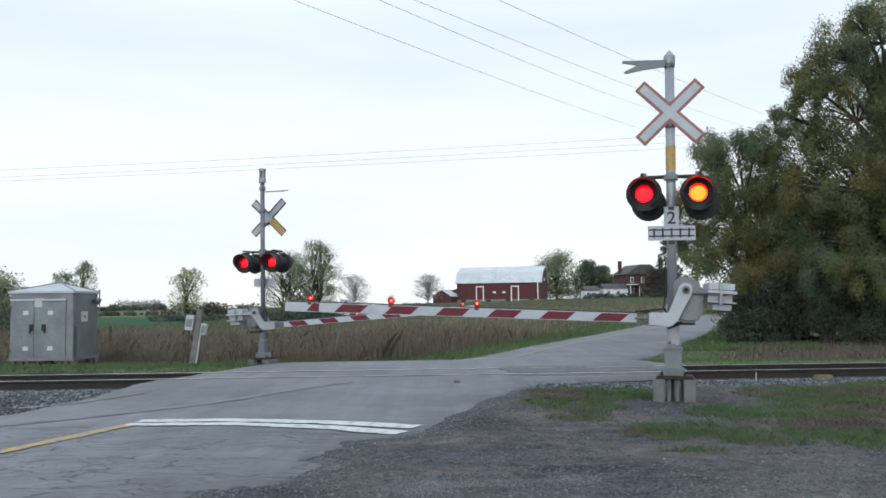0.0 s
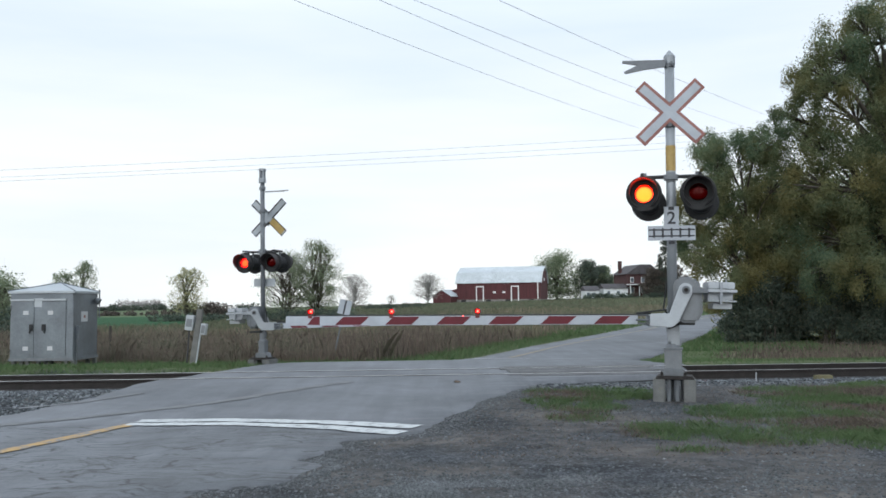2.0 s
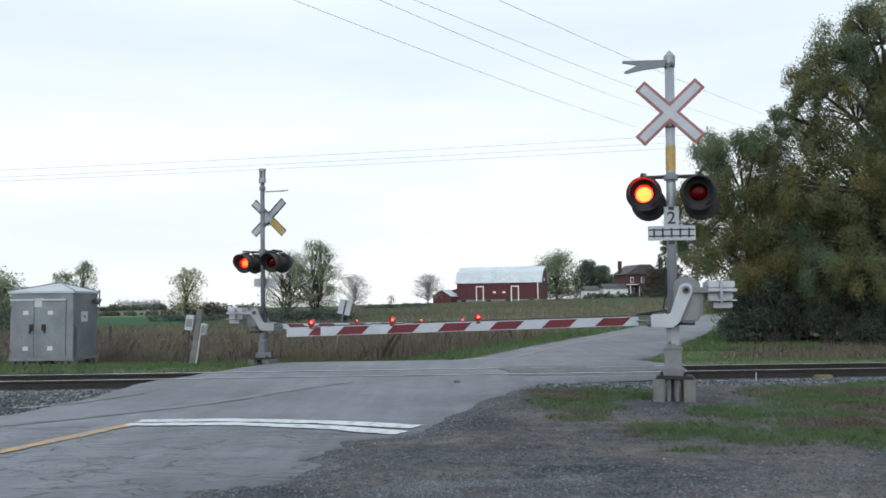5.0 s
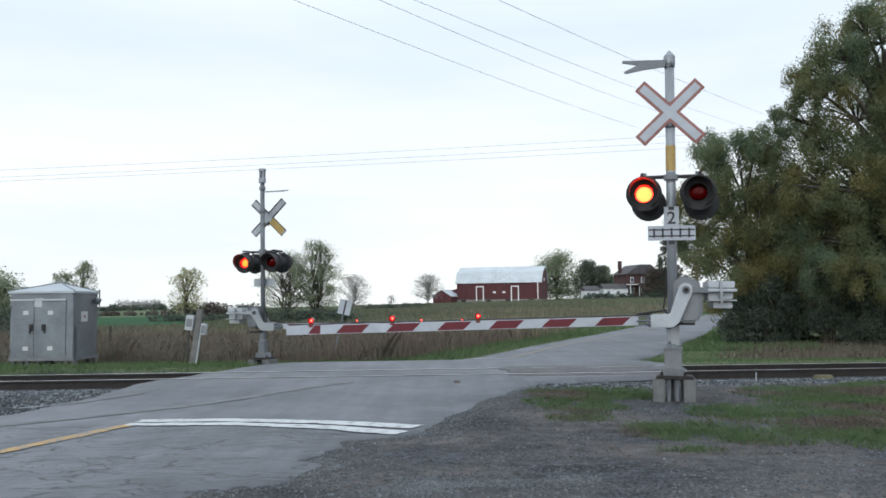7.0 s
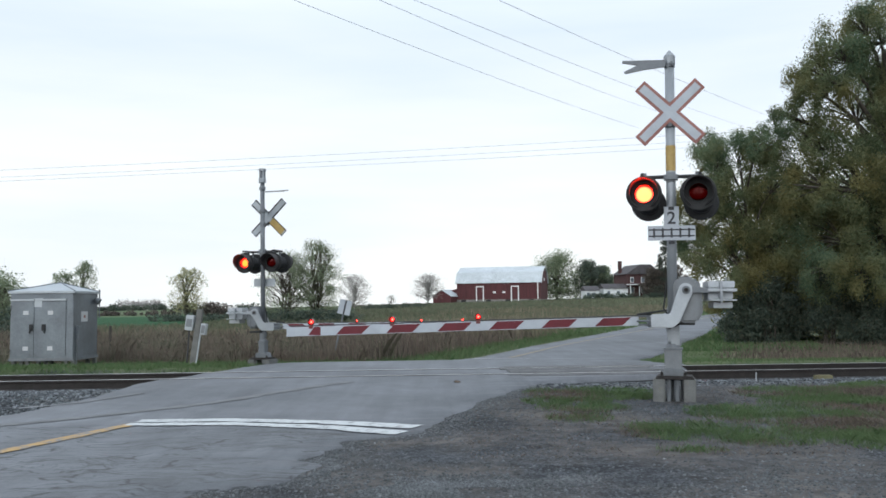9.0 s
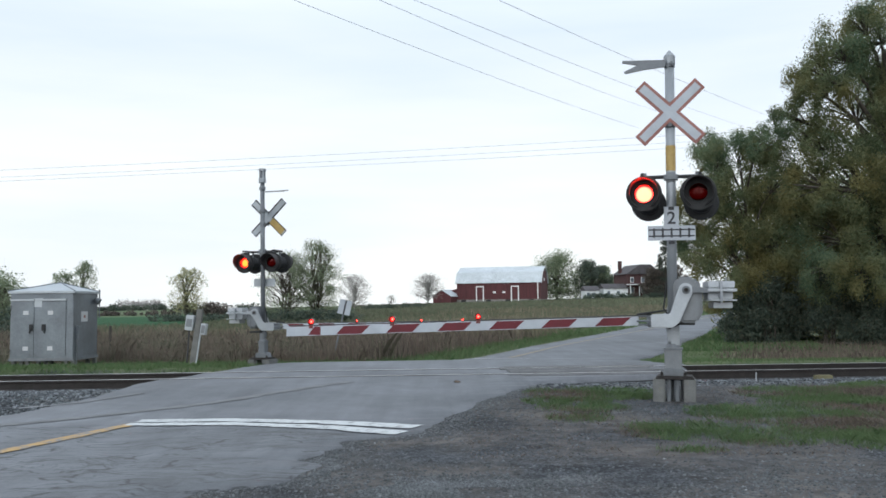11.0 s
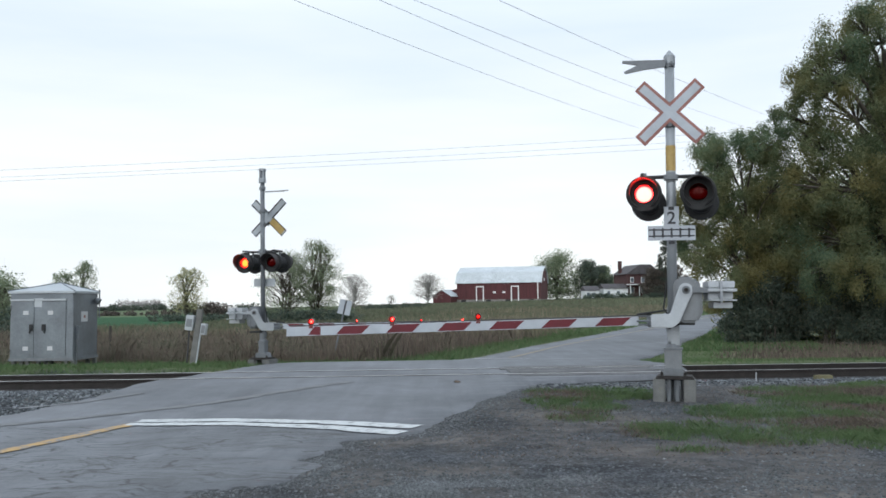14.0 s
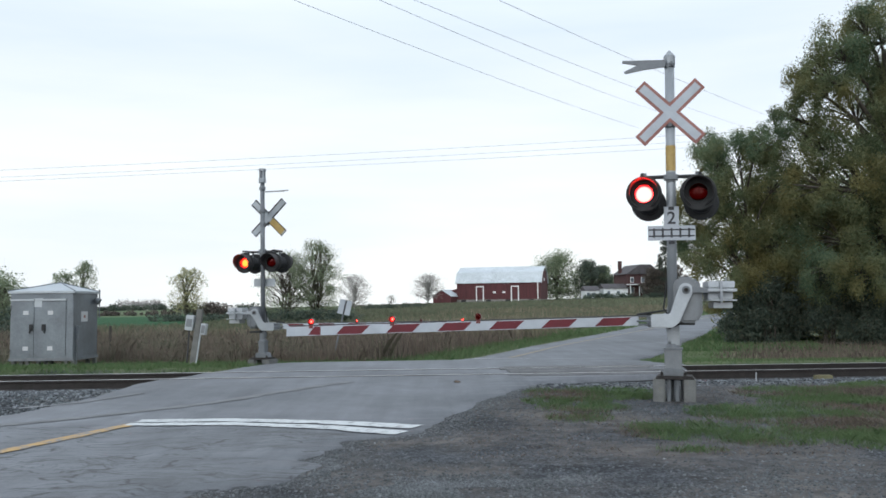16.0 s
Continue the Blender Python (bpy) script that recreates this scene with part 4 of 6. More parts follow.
    box(bm, 0.38, 0.60, 0.04, 0.47, 0, 0.0)
    box(bm, 0.32, 0.40, 0.10, 0.46, 0, -0.07)
    box(bm, 0.38, 0.60, 0.02, 0.47, 0, -0.135)
    box(bm, 0.25, 0.40, 0.08, 0.49, 0, -0.20)
    part("counterweight", bm, GREY_PAINT, arm, "stack of pale grey counterweights", bevel=0.008)
    bm = bmesh.new()
    box(bm, 0.03, 0.64, 0.28, 0.45, 0, -0.03)
    cyl(bm, 0.012, 0.012, (0.55, -0.1, -0.2), (0.55, -0.1, 0.16), 8)
    part("weight_strap", bm, ALU, arm)
    return s


NEAR_AT = pose(3.115, 12.0, 0.02, 0, 0.75, 0) @ pose(0, 0, 0, 0, 0, -15)
FAR_AT = pose(-4.205, 20.5, -0.16, 0, -0.5, 0) @ pose(0, 0, 0, 0, 0, 163)
crossing_signal("crossing_signal", NEAR_AT, "aluminium railway crossing signal with flashing red lamps and lowered gate", 1.465, 0.42, 8.0, 5.56,
                (2.77, ((-5.20, 0), (-4.02, 1), (-2.80, -1))), True, -0.10, 2.1)
crossing_signal("crossing_signal.001", FAR_AT, "railway crossing signal seen from behind, red lamps and lowered gate", 1.35, 0.33, 12.0, 5.15,
                (2.51, ((-4.80, 0), (-3.85, -1), (-2.35, 1))), False, -0.30, 0.3)

# ---- equipment hut beside the track ----
hut = thing("equipment_hut", pose(-10.08, 22.8, 0.06, 0, 0, 1.0), "grey sheet-metal railway equipment hut with two doors on short legs", "equipment hut")
bm = bmesh.new()
box(bm, 1.57, 1.60, 1.66, 0, 0, 0.83)
part("hut_body", bm, STEEL_HUT, hut, "galvanised sheet walls", bevel=0.012)
bm = bmesh.new()
a = [(-0.83, -0.85, 1.655), (0.83, -0.85, 1.655), (0.83, 0.85, 1.655), (-0.83, 0.85, 1.655)]
lo = [bm.verts.new(p) for p in a]
md = [bm.verts.new((x, y, 1.71)) for x, y, z in a]
tp = bm.verts.new((0.12, 0, 1.94))
bm.faces.new(lo[::-1])
for i in range(4):
    j = (i + 1) % 4
    bm.faces.new((lo[i], lo[j], md[j], md[i])); bm.faces.new((md[i], md[j], tp))
roof = part("roof", bm, HUT_ROOF, hut, "pale four-sided metal roof")
for x, y in ((-0.83, -0.85), (0.83, -0.85), (0.83, 0.85)):
    bm = bmesh.new()
    cyl(bm, 0.014, 0.014, (x, y, 1.715), (0.12, 0, 1.944), 8)
    part("roof_seam", bm, STEEL_HUT, roof)
bm = bmesh.new()
box(bm, 1.62, 1.65, 0.07, 0, 0, 0.0)
part("base_frame", bm, ALU_DARK, hut, bevel=0.006)
for x in (-0.72, -0.52, -0.38, 0.58, 0.76):
    for y in (-0.7, 0.7):
        bm = bmesh.new()
        box(bm, 0.09, 0.09, 0.28, x, y, -0.17)
        part("leg", bm, CONCRETE, hut, bevel=0.008)
for x, w in ((-0.47, 0.56), (0.30, 0.60)):
    bm = bmesh.new()
    box(bm, w, 0.02, 1.42, x, -0.81, 0.80)
    door = part("hut_door", bm, STEEL_HUT, hut, "flush metal door", bevel=0.004)
    bm = bmesh.new()
    box(bm, w + 0.03, 0.06, 0.045, x, -0.83, 1.49)
    part("drip_cap", bm, GREY_PAINT, door, bevel=0.005)
    side = 1 if x < 0 else -1
    bm = bmesh.new()
    hx = x + side * (w / 2 - 0.06)
    box(bm, 0.09, 0.03, 0.16, hx, -0.835, 0.80)
    cyl(bm, 0.016, 0.016, (hx, -0.84, 0.84), (hx - side * 0.03, -0.87, 0.66), 8)
    part("door_handle", bm, BLACK, door, "dark lever lock")
    for z in (0.28, 1.17):
        bm = bmesh.new()
        box(bm, 0.13, 0.003, 0.10, x + 0.08 * side, -0.8225, z - 0.0)
        part("notice", bm, PAPER, door, "small white sticker")
    for z in (0.2, 1.3):
        bm = bmesh.new()
        cyl(bm, 0.014, 0.014, (x - side * w / 2, -0.825, z - 0.06), (x - side * w / 2, -0.825, z + 0.06), 8)
        part("hinge", bm, ALU_DARK, door)
bm = bmesh.new()
box(bm, 0.22, 0.02, 0.22, -0.08, -0.808, 1.42)
part("vent_panel", bm, HUT_ROOF, hut, bevel=0.004)
bm = bmesh.new()
box(bm, 0.003, 0.42, 0.26, 0.788, -0.10, 1.06)
nt = part("notice", bm, PAPER, hut, "white warning notice")
bm = bmesh.new()
box(bm, 0.003, 0.12, 0.07, 0.7905, -0.10, 1.06)
part("notice_mark", bm, RED_FADED, nt)
bm = bmesh.new()
box(bm, 0.08, 0.22, 0.34, 0.82, -0.52, 0.66)
part("meter_box", bm, STEEL_HUT, hut, bevel=0.008)
bm = bmesh.new()
cyl(bm, 0.02, 0.02, (0.81, -0.62, 0.5), (0.81, -0.62, -0.2), 8)
part("conduit", bm, ALU_DARK, hut)
bm = bmesh.new()
cyl(bm, 0.02, 0.02, (0.83, 0.8, 1.0), (0.83, 0.8, 1.78), 8)
part("conduit", bm, ALU_DARK, hut)
bm = bmesh.new()
cyl(bm, 0.06, 0.09, (0.80, 0.62, 1.50), (0.90, 0.62, 1.44), 12)
part("vent_hood", bm, ALU_DARK, hut)

# ---- leaning cable post with boxes ----
post = thing("cable_post", pose(-6.44, 22.5, -0.28, 0, 7.5, 0), "leaning grey wooden post with two small metal boxes", "post")
bm = bmesh.new()
box(bm, 0.15, 0.12, 1.68, 0, 0, 0.74)
part("wooden_post", bm, WOOD_GREY, post, bevel=0.012)
for x, z, w in ((-0.20, 1.20, 0.20), (0.17, 1.08, 0.14)):
    bm = bmesh.new()
    box(bm, w, 0.18, 0.38 if x < 0 else 0.28, x, -0.04, z)
    b = part("terminal_box", bm, GREY_PAINT, post, "pale grey metal box", bevel=0.01)
    bm = bmesh.new()
    box(bm, w - 0.05, 0.01, 0.2, x, -0.134, z)
    part("box_lid", bm, CASTING, b, bevel=0.003)
bm = bmesh.new()
cyl(bm, 0.022, 0.022, (-0.20, -0.03, 1.02), (-0.13, -0.03, -0.05), 8)
part("conduit", bm, CABLE, post)
bm = bmesh.new()
cyl(bm, 0.022, 0.022, (0.10, -0.04, 0.95), (0.09, -0.05, -0.05), 8)
part("pipe", bm, GREY_PAINT, post, "bright metal pipe")

# ---- small hazard marker behind the gate ----
marker = thing("roadside_marker", pose(-3.36, 26.2, -0.50, 0, 13.0, 0), "small leaning white road marker with dark band on a thin post", "road marker")
bm = bmesh.new()
cyl(bm, 0.022, 0.022, (0, 0.02, 0.0), (0, 0.02, 1.92), 8)
part("marker_post", bm, ALU_DARK, marker)
for x in (-0.105, 0.105):
    bm = bmesh.new()
    plate(bm, [(x - 0.08, 1.62), (x + 0.08, 1.62), (x + 0.08, 2.06), (x - 0.08, 2.06)], -0.012, 0.0)
    part("marker_panel", bm, WHITE, marker, bevel=0.003)
bm = bmesh.new()
box(bm, 0.05, 0.008, 0.42, 0, -0.004, 1.84)
part("marker_band", bm, MARK, marker)


# ---- plants ----
def tube_path(verts, corners, pts, radii, seg=5):
    base = len(verts)
    for i, (p, r) in enumerate(zip(pts, radii)):
        d = (pts[min(i + 1, len(pts) - 1)] - pts[max(i - 1, 0)])
        d = d / (np.linalg.norm(d) + 1e-9)
        u = np.cross(d, (0.3, 0.9, 0.1)); u /= np.linalg.norm(u) + 1e-9
        v = np.cross(d, u)
        for k in range(seg):
            a = 2 * math.pi * k / seg
            verts.append(p + r * (math.cos(a) * u + math.sin(a) * v))
    for i in range(len(pts) - 1):
        for k in range(seg):
            j = (k + 1) % seg
            corners.append((base + i * seg + k, base + i * seg + j, base + (i + 1) * seg + j, base + (i + 1) * seg + k))


def leaf_quads(centers, sizes, rg, slim=0.45, droop=0.0):
    k = len(centers)
    d = rg.normal(size=(k, 3)); d[:, 2] -= droop
    d /= np.linalg.norm(d, axis=1)[:, None]
    u = np.cross(d, rg.normal(size=(k, 3))); u /= np.linalg.norm(u, axis=1)[:, None]
    a, b = d * sizes[:, None] / 2, u * sizes[:, None] * slim / 2
    v = np.stack([centers - a, centers + b, centers + a, centers - b], 1)
    return v.reshape(-1, 3), np.arange(4 * k).reshape(k, 4)


def tree(name, x, y, h, spread, low, clumps, leaves, leaf, mat, label, seed, trunk=0.2, clump_r=0.16, droop=0.0, sink=0.05, deep=None, stems=1, bark=None, fill=0.5, crown_pow=0.8):
    """A tapered trunk, limbs to every clump of the crown, and the leaves round the ends of the limbs."""
    rg = np.random.default_rng(seed)
    z0 = ground_z(x, y) - sink
    t = thing(name, pose(x, y, z0), label, "tree")
    deep = deep or spread
    verts, corners = [], []
    forks = []
    for s in range(stems):
        lean = np.clip(rg.normal(0, 0.08 + 0.10 * (stems > 1), 2), -0.17, 0.17) * h
        pts = [np.array((lean[0] * u ** 1.5 + 0.04 * h * rg.normal() * (u > 0) * 0.3, lean[1] * u ** 1.5, h * 0.82 * u)) for u in np.linspace(0, 1, 8)]
        if stems > 1:
            pts = [p + np.array((0.12 * s - 0.1, 0, 0)) for p in pts]
        tube_path(verts, corners, pts, [trunk * (1.25 if i == 0 else 1 - 0.85 * i / 7) for i in range(8)], 8)
        forks.append(pts)
    cen, rad = [], []
    zl = low * h
    for c in range(clumps):
        a, q = rg.uniform(0, 2 * math.pi), rg.random() ** fill
        v = rg.random() ** 0.85
        w = max(0.12, math.sin(math.pi * (0.12 + 0.86 * v)) ** crown_pow) * rg.uniform(0.75, 1.15)
        p = np.array((math.cos(a) * spread * q * w, math.sin(a) * deep * q * w, zl + (h - zl) * (0.04 + 0.93 * v)))
        cen.append(p); rad.append(clump_r * min(spread, deep) * rg.uniform(0.6, 1.5))
        f = forks[c % stems]
        s = f[int(np.clip((p[2] * 0.62 / (h * 0.82)) * 7 + rg.uniform(-1, 1), 1, 6))]
        m = (s + p) / 2 + np.array((0, 0, 0.06 * h)) * rg.uniform(0.2, 1.0)
        r0 = trunk * 0.32
        tube_path(verts, corners, [s, m, p, p + (p - m) * 0.35], [r0, r0 * 0.6, r0 * 0.25, r0 * 0.05], 5)
        for _ in range(4):
            e = p + rg.normal(0, 1, 3) * rad[-1] * 1.3
            tube_path(verts, corners, [m * 0.4 + p * 0.6, p * 0.6 + e * 0.4, e], [r0 * 0.25, r0 * 0.16, r0 * 0.03], 4)
    polys("trunk", verts, corners, bark or BARK, t)
    if leaves:
        which = rg.integers(0, clumps, leaves)
        c = np.array(cen)[which] + np.clip(rg.normal(0, 1, (leaves, 3)), -1.5, 1.5) * np.array(rad)[which][:, None] * np.array((1, 1, 0.9))
        if droop:
            c[:, 2] -= np.abs(rg.normal(0, 1, leaves)) * droop * h * 0.05
        c[:, 2] = np.maximum(c[:, 2], 0.15)
        v, q = leaf_quads(c, leaf * rg.uniform(0.5, 1.5, leaves), rg, 0.5, droop)
        cr = polys("crown", v, q, mat, t)
        tagged(cr, kind="stuff")
    return t


def facing_leaves(cen, out, sizes, rg, slim, loose=0.8):
    """Leaves that mostly turn their faces outward and hang by their tips."""
    k = len(cen)
    nrm = out + rg.normal(size=(k, 3)) * loose * 0.6
    nrm /= np.linalg.norm(nrm, axis=1)[:, None] + 1e-9
    hang = rg.normal(size=(k, 3)) * 0.7; hang[:, 2] -= 1.0
    d = hang - nrm * np.sum(hang * nrm, 1)[:, None]
    d /= np.linalg.norm(d, axis=1)[:, None] + 1e-9
    u = np.cross(d, nrm)
    a, b = d * sizes[:, None] / 2, u * sizes[:, None] * slim / 2
    v = np.stack([cen - a, cen + b, cen + a, cen - b], 1)
    return v.reshape(-1, 3), np.arange(4 * k).reshape(k, 4)


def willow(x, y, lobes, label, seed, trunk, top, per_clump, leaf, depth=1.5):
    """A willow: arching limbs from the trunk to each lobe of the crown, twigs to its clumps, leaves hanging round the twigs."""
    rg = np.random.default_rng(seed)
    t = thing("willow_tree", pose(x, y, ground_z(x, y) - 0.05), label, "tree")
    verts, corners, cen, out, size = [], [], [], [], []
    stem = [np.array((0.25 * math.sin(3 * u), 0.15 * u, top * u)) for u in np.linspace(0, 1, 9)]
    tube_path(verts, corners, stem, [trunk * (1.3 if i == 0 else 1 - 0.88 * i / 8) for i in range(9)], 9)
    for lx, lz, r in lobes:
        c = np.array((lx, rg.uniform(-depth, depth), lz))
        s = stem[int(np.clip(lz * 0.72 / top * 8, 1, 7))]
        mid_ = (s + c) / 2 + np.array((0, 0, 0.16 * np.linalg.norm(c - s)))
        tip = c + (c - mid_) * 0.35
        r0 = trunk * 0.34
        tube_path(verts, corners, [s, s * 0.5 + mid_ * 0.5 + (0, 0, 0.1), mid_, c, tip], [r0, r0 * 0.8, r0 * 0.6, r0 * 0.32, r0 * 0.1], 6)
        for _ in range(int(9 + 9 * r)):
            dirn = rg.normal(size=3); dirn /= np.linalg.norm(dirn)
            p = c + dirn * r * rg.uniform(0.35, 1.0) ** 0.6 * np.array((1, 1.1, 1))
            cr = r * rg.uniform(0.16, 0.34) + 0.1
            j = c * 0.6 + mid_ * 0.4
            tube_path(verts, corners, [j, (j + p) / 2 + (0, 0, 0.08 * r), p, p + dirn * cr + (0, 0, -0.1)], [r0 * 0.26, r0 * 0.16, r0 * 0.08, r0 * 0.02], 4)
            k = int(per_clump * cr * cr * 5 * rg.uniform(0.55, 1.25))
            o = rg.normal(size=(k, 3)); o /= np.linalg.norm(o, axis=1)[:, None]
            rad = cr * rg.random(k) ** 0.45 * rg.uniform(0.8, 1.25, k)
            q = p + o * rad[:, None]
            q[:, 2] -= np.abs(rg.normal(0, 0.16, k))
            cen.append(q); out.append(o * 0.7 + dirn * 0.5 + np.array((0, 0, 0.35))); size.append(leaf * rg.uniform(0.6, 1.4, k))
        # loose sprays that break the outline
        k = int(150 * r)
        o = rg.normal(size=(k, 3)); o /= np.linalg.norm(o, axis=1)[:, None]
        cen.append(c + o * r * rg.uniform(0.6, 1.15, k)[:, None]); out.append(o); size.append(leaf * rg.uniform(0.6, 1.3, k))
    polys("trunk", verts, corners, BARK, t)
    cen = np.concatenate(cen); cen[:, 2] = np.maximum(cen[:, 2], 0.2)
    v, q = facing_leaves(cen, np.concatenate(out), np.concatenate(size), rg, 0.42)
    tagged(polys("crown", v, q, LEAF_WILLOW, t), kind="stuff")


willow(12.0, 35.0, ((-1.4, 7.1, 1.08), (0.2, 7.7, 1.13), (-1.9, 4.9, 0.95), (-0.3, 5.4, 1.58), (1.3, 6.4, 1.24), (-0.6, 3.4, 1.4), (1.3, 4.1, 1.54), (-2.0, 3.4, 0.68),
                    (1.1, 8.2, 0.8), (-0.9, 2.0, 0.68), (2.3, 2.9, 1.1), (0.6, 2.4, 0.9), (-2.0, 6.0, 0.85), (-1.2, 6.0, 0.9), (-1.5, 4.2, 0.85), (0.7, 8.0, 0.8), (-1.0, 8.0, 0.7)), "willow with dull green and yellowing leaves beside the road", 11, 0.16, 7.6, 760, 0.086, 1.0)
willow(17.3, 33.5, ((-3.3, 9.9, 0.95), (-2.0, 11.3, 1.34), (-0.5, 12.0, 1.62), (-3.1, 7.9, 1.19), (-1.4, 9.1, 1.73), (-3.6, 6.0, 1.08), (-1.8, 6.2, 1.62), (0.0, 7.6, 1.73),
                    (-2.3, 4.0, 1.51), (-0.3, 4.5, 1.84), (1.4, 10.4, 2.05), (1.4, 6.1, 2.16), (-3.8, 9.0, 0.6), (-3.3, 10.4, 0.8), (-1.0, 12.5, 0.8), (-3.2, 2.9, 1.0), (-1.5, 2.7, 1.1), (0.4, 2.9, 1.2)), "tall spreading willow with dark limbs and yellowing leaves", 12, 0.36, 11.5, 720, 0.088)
WILLOW = "dense willow with dull green leaves behind the others"
tree("willow_tree", 24.0, 36.0, 14.0, 4.4, 0.05, 120, 26000, 0.18, LEAF_WILLOW, WILLOW, 14, 0.4, 0.17, 0.8, stems=2)
tree("willow_tree", 14.8, 38.5, 7.2, 3.0, 0.03, 80, 26000, 0.14, LEAF_WILLOW, WILLOW, 15, 0.2, 0.2, 0.5, stems=2)
tree("willow_tree", 19.0, 38.5, 7.6, 4.2, 0.03, 80, 30000, 0.15, LEAF_WILLOW, WILLOW, 16, 0.25, 0.2, 0.5, stems=2)
for i, (x, y, h, w) in enumerate(((11.4, 33.0, 1.9, 0.8), (12.1, 32.6, 2.5, 0.9), (13.0, 33.8, 2.2, 0.9), (12.5, 34.6, 2.6, 0.9), (14.1, 32.2, 3.4, 1.2), (15.3, 31.8, 2.7, 1.1), (16.4, 31.5, 3.6, 1.3), (17.8, 31.7, 2.9, 1.2), (19.2, 31.6, 3.8, 1.5), (21.2, 31.8, 3.4, 1.7), (15.0, 36.5, 4.5, 3.0), (20.0, 36.5, 5.0, 3.2))):
    tree("shrub", x * 1.04, y + 1.5, h * 1.06, w, 0.0, 46, 12000, 0.10, LEAF_DARK, "dense dark undergrowth below the trees", 30 + i, 0.04, 0.2, 0.6, stems=4, crown_pow=0.6)

# trees across the fields
tree("field_tree", -15.2, 85.0, 6.9, 2.9, 0.04, 150, 9000, 0.13, LEAF_GREEN, "multi-stemmed thin-leaved green tree in the field", 41, 0.11, 0.10, 0.4, stems=4, fill=0.4, crown_pow=0.5)
tree("field_tree", -12.7, 86.0, 8.0, 2.9, 0.04, 170, 13000, 0.13, LEAF_GREEN, "multi-stemmed thin-leaved green tree in the field", 42, 0.12, 0.10, 0.4, stems=4, fill=0.4, crown_pow=0.5)
tree("bare_tree", -15.2, 150.0, 6.2, 2.7, 0.10, 150, 5500, 0.12, TWIG, "small bare grey tree in the field", 43, 0.09, 0.12, fill=0.4, crown_pow=0.5, bark=TWIG)
tree("bare_tree", -4.0, 220.0, 7.5, 4.0, 0.22, 150, 4500, 0.17, TWIG, "nearly bare rounded tree on the hill", 44, 0.16, 0.12, fill=0.4, crown_pow=0.5, bark=TWIG)
tree("bare_tree", -13.2, 222.0, 2.6, 1.3, 0.1, 50, 700, 0.16, TWIG, "small bare bush on the hill crest", 144, 0.06, 0.14, fill=0.4, crown_pow=0.5, bark=TWIG)
tree("field_tree", -29.8, 102.0, 6.3, 2.2, 0.12, 90, 4200, 0.17, LEAF_PALE, "slender tree with thin yellow-green leaves", 45, 0.09, 0.14, stems=3, crown_pow=0.6)
tree("field_tree", -43.5, 100.0, 5.9, 1.9, 0.1, 60, 3600, 0.17, LEAF_GREEN, "slender green tree beyond the hut", 46, 0.1, 0.16, crown_pow=0.6)
tree("field_tree", -40.9, 100.0, 6.9, 1.6, 0.1, 60, 3200, 0.17, LEAF_GREEN, "slender green tree beyond the hut", 47, 0.1, 0.16, crown_pow=0.6)
tree("field_tree", -24.6, 48.0, 3.6, 2.2, 0.0, 90, 12000, 0.12, LEAF_GREEN, "bushy green tree beyond the hut", 48, 0.1, 0.16, stems=2, crown_pow=0.6)
tree("field_tree", -26.8, 50.0, 4.0, 2.4, 0.0, 90, 12000, 0.12, LEAF_GREEN, "bushy green tree beyond the hut", 49, 0.1, 0.16, stems=2, crown_pow=0.6)
for i, (x, h, w, y) in enumerate(((34.0, 13.6, 8.6, 262.0), (44.0, 11.0, 5.8, 262.0), (29.5, 10.5, 4.4, 270.0), (48.5, 9.5, 3.5, 266.0))):
    tree("farm_tree", x, y, h, w, 0.02, 130, 13000, 0.42, LEAF_DARK if i == 1 else LEAF_GREEN, "rounded green tree beside the barn", 52 + i, 0.35, 0.14, crown_pow=0.55)
for i, (x, h, w) in enumerate(((52.6, 7.6, 2.4), (54.4, 7.0, 2.6), (56.2, 7.5, 3.2), (58.5, 8.0, 3.4))):
    tree("farm_tree", x, 222.0, h, w, 0.0, 90, 6000, 0.36, LEAF_RUST, "brownish thin-leaved tree by the farmhouse", 60 + i, 0.2, 0.14, stems=2, crown_pow=0.5)


def spruce(x, y, h, w, seed):
    rg = np.random.default_rng(seed)
    t = thing("spruce_tree", pose(x, y, ground_z(x, y) - 0.1), "tall thin dark spruce by the farmhouse", "tree")
    verts, corners, cen = [], [], []
    tube_path(verts, corners, [np.array((0, 0, h * u)) for u in np.linspace(0, 1, 6)], [0.25, 0.2, 0.15, 0.1, 0.06, 0.02], 6)
    for k in range(130):
        u = rg.random()
        z, r, a = h * (0.1 + 0.88 * u), w * (1 - u * 0.85) * rg.uniform(0.4, 1.1), rg.uniform(0, 6.28)
        e = np.array((math.cos(a) * r, math.sin(a) * r, z - 0.12 * r))
        tube_path(verts, corners, [np.array((0, 0, z)), e], [0.05, 0.02], 4)
        cen += [np.array((0, 0, z)) * (1 - q) + e * q for q in rg.random(26) ** 0.6]
    polys("trunk", verts, corners, BARK, t)
    cen = np.array(cen) + rg.normal(0, 0.16, (len(cen), 3))
    v, q = leaf_quads(cen, 0.45 * rg.uniform(0.5, 1.3, len(cen)), rg, 0.4)
    tagged(polys("crown", v, q, NEEDLE, t), kind="stuff")


spruce(55.6, 219.0, 15.6, 5.2, 71)
spruce(56.8, 229.0, 11.5, 2.4, 72)


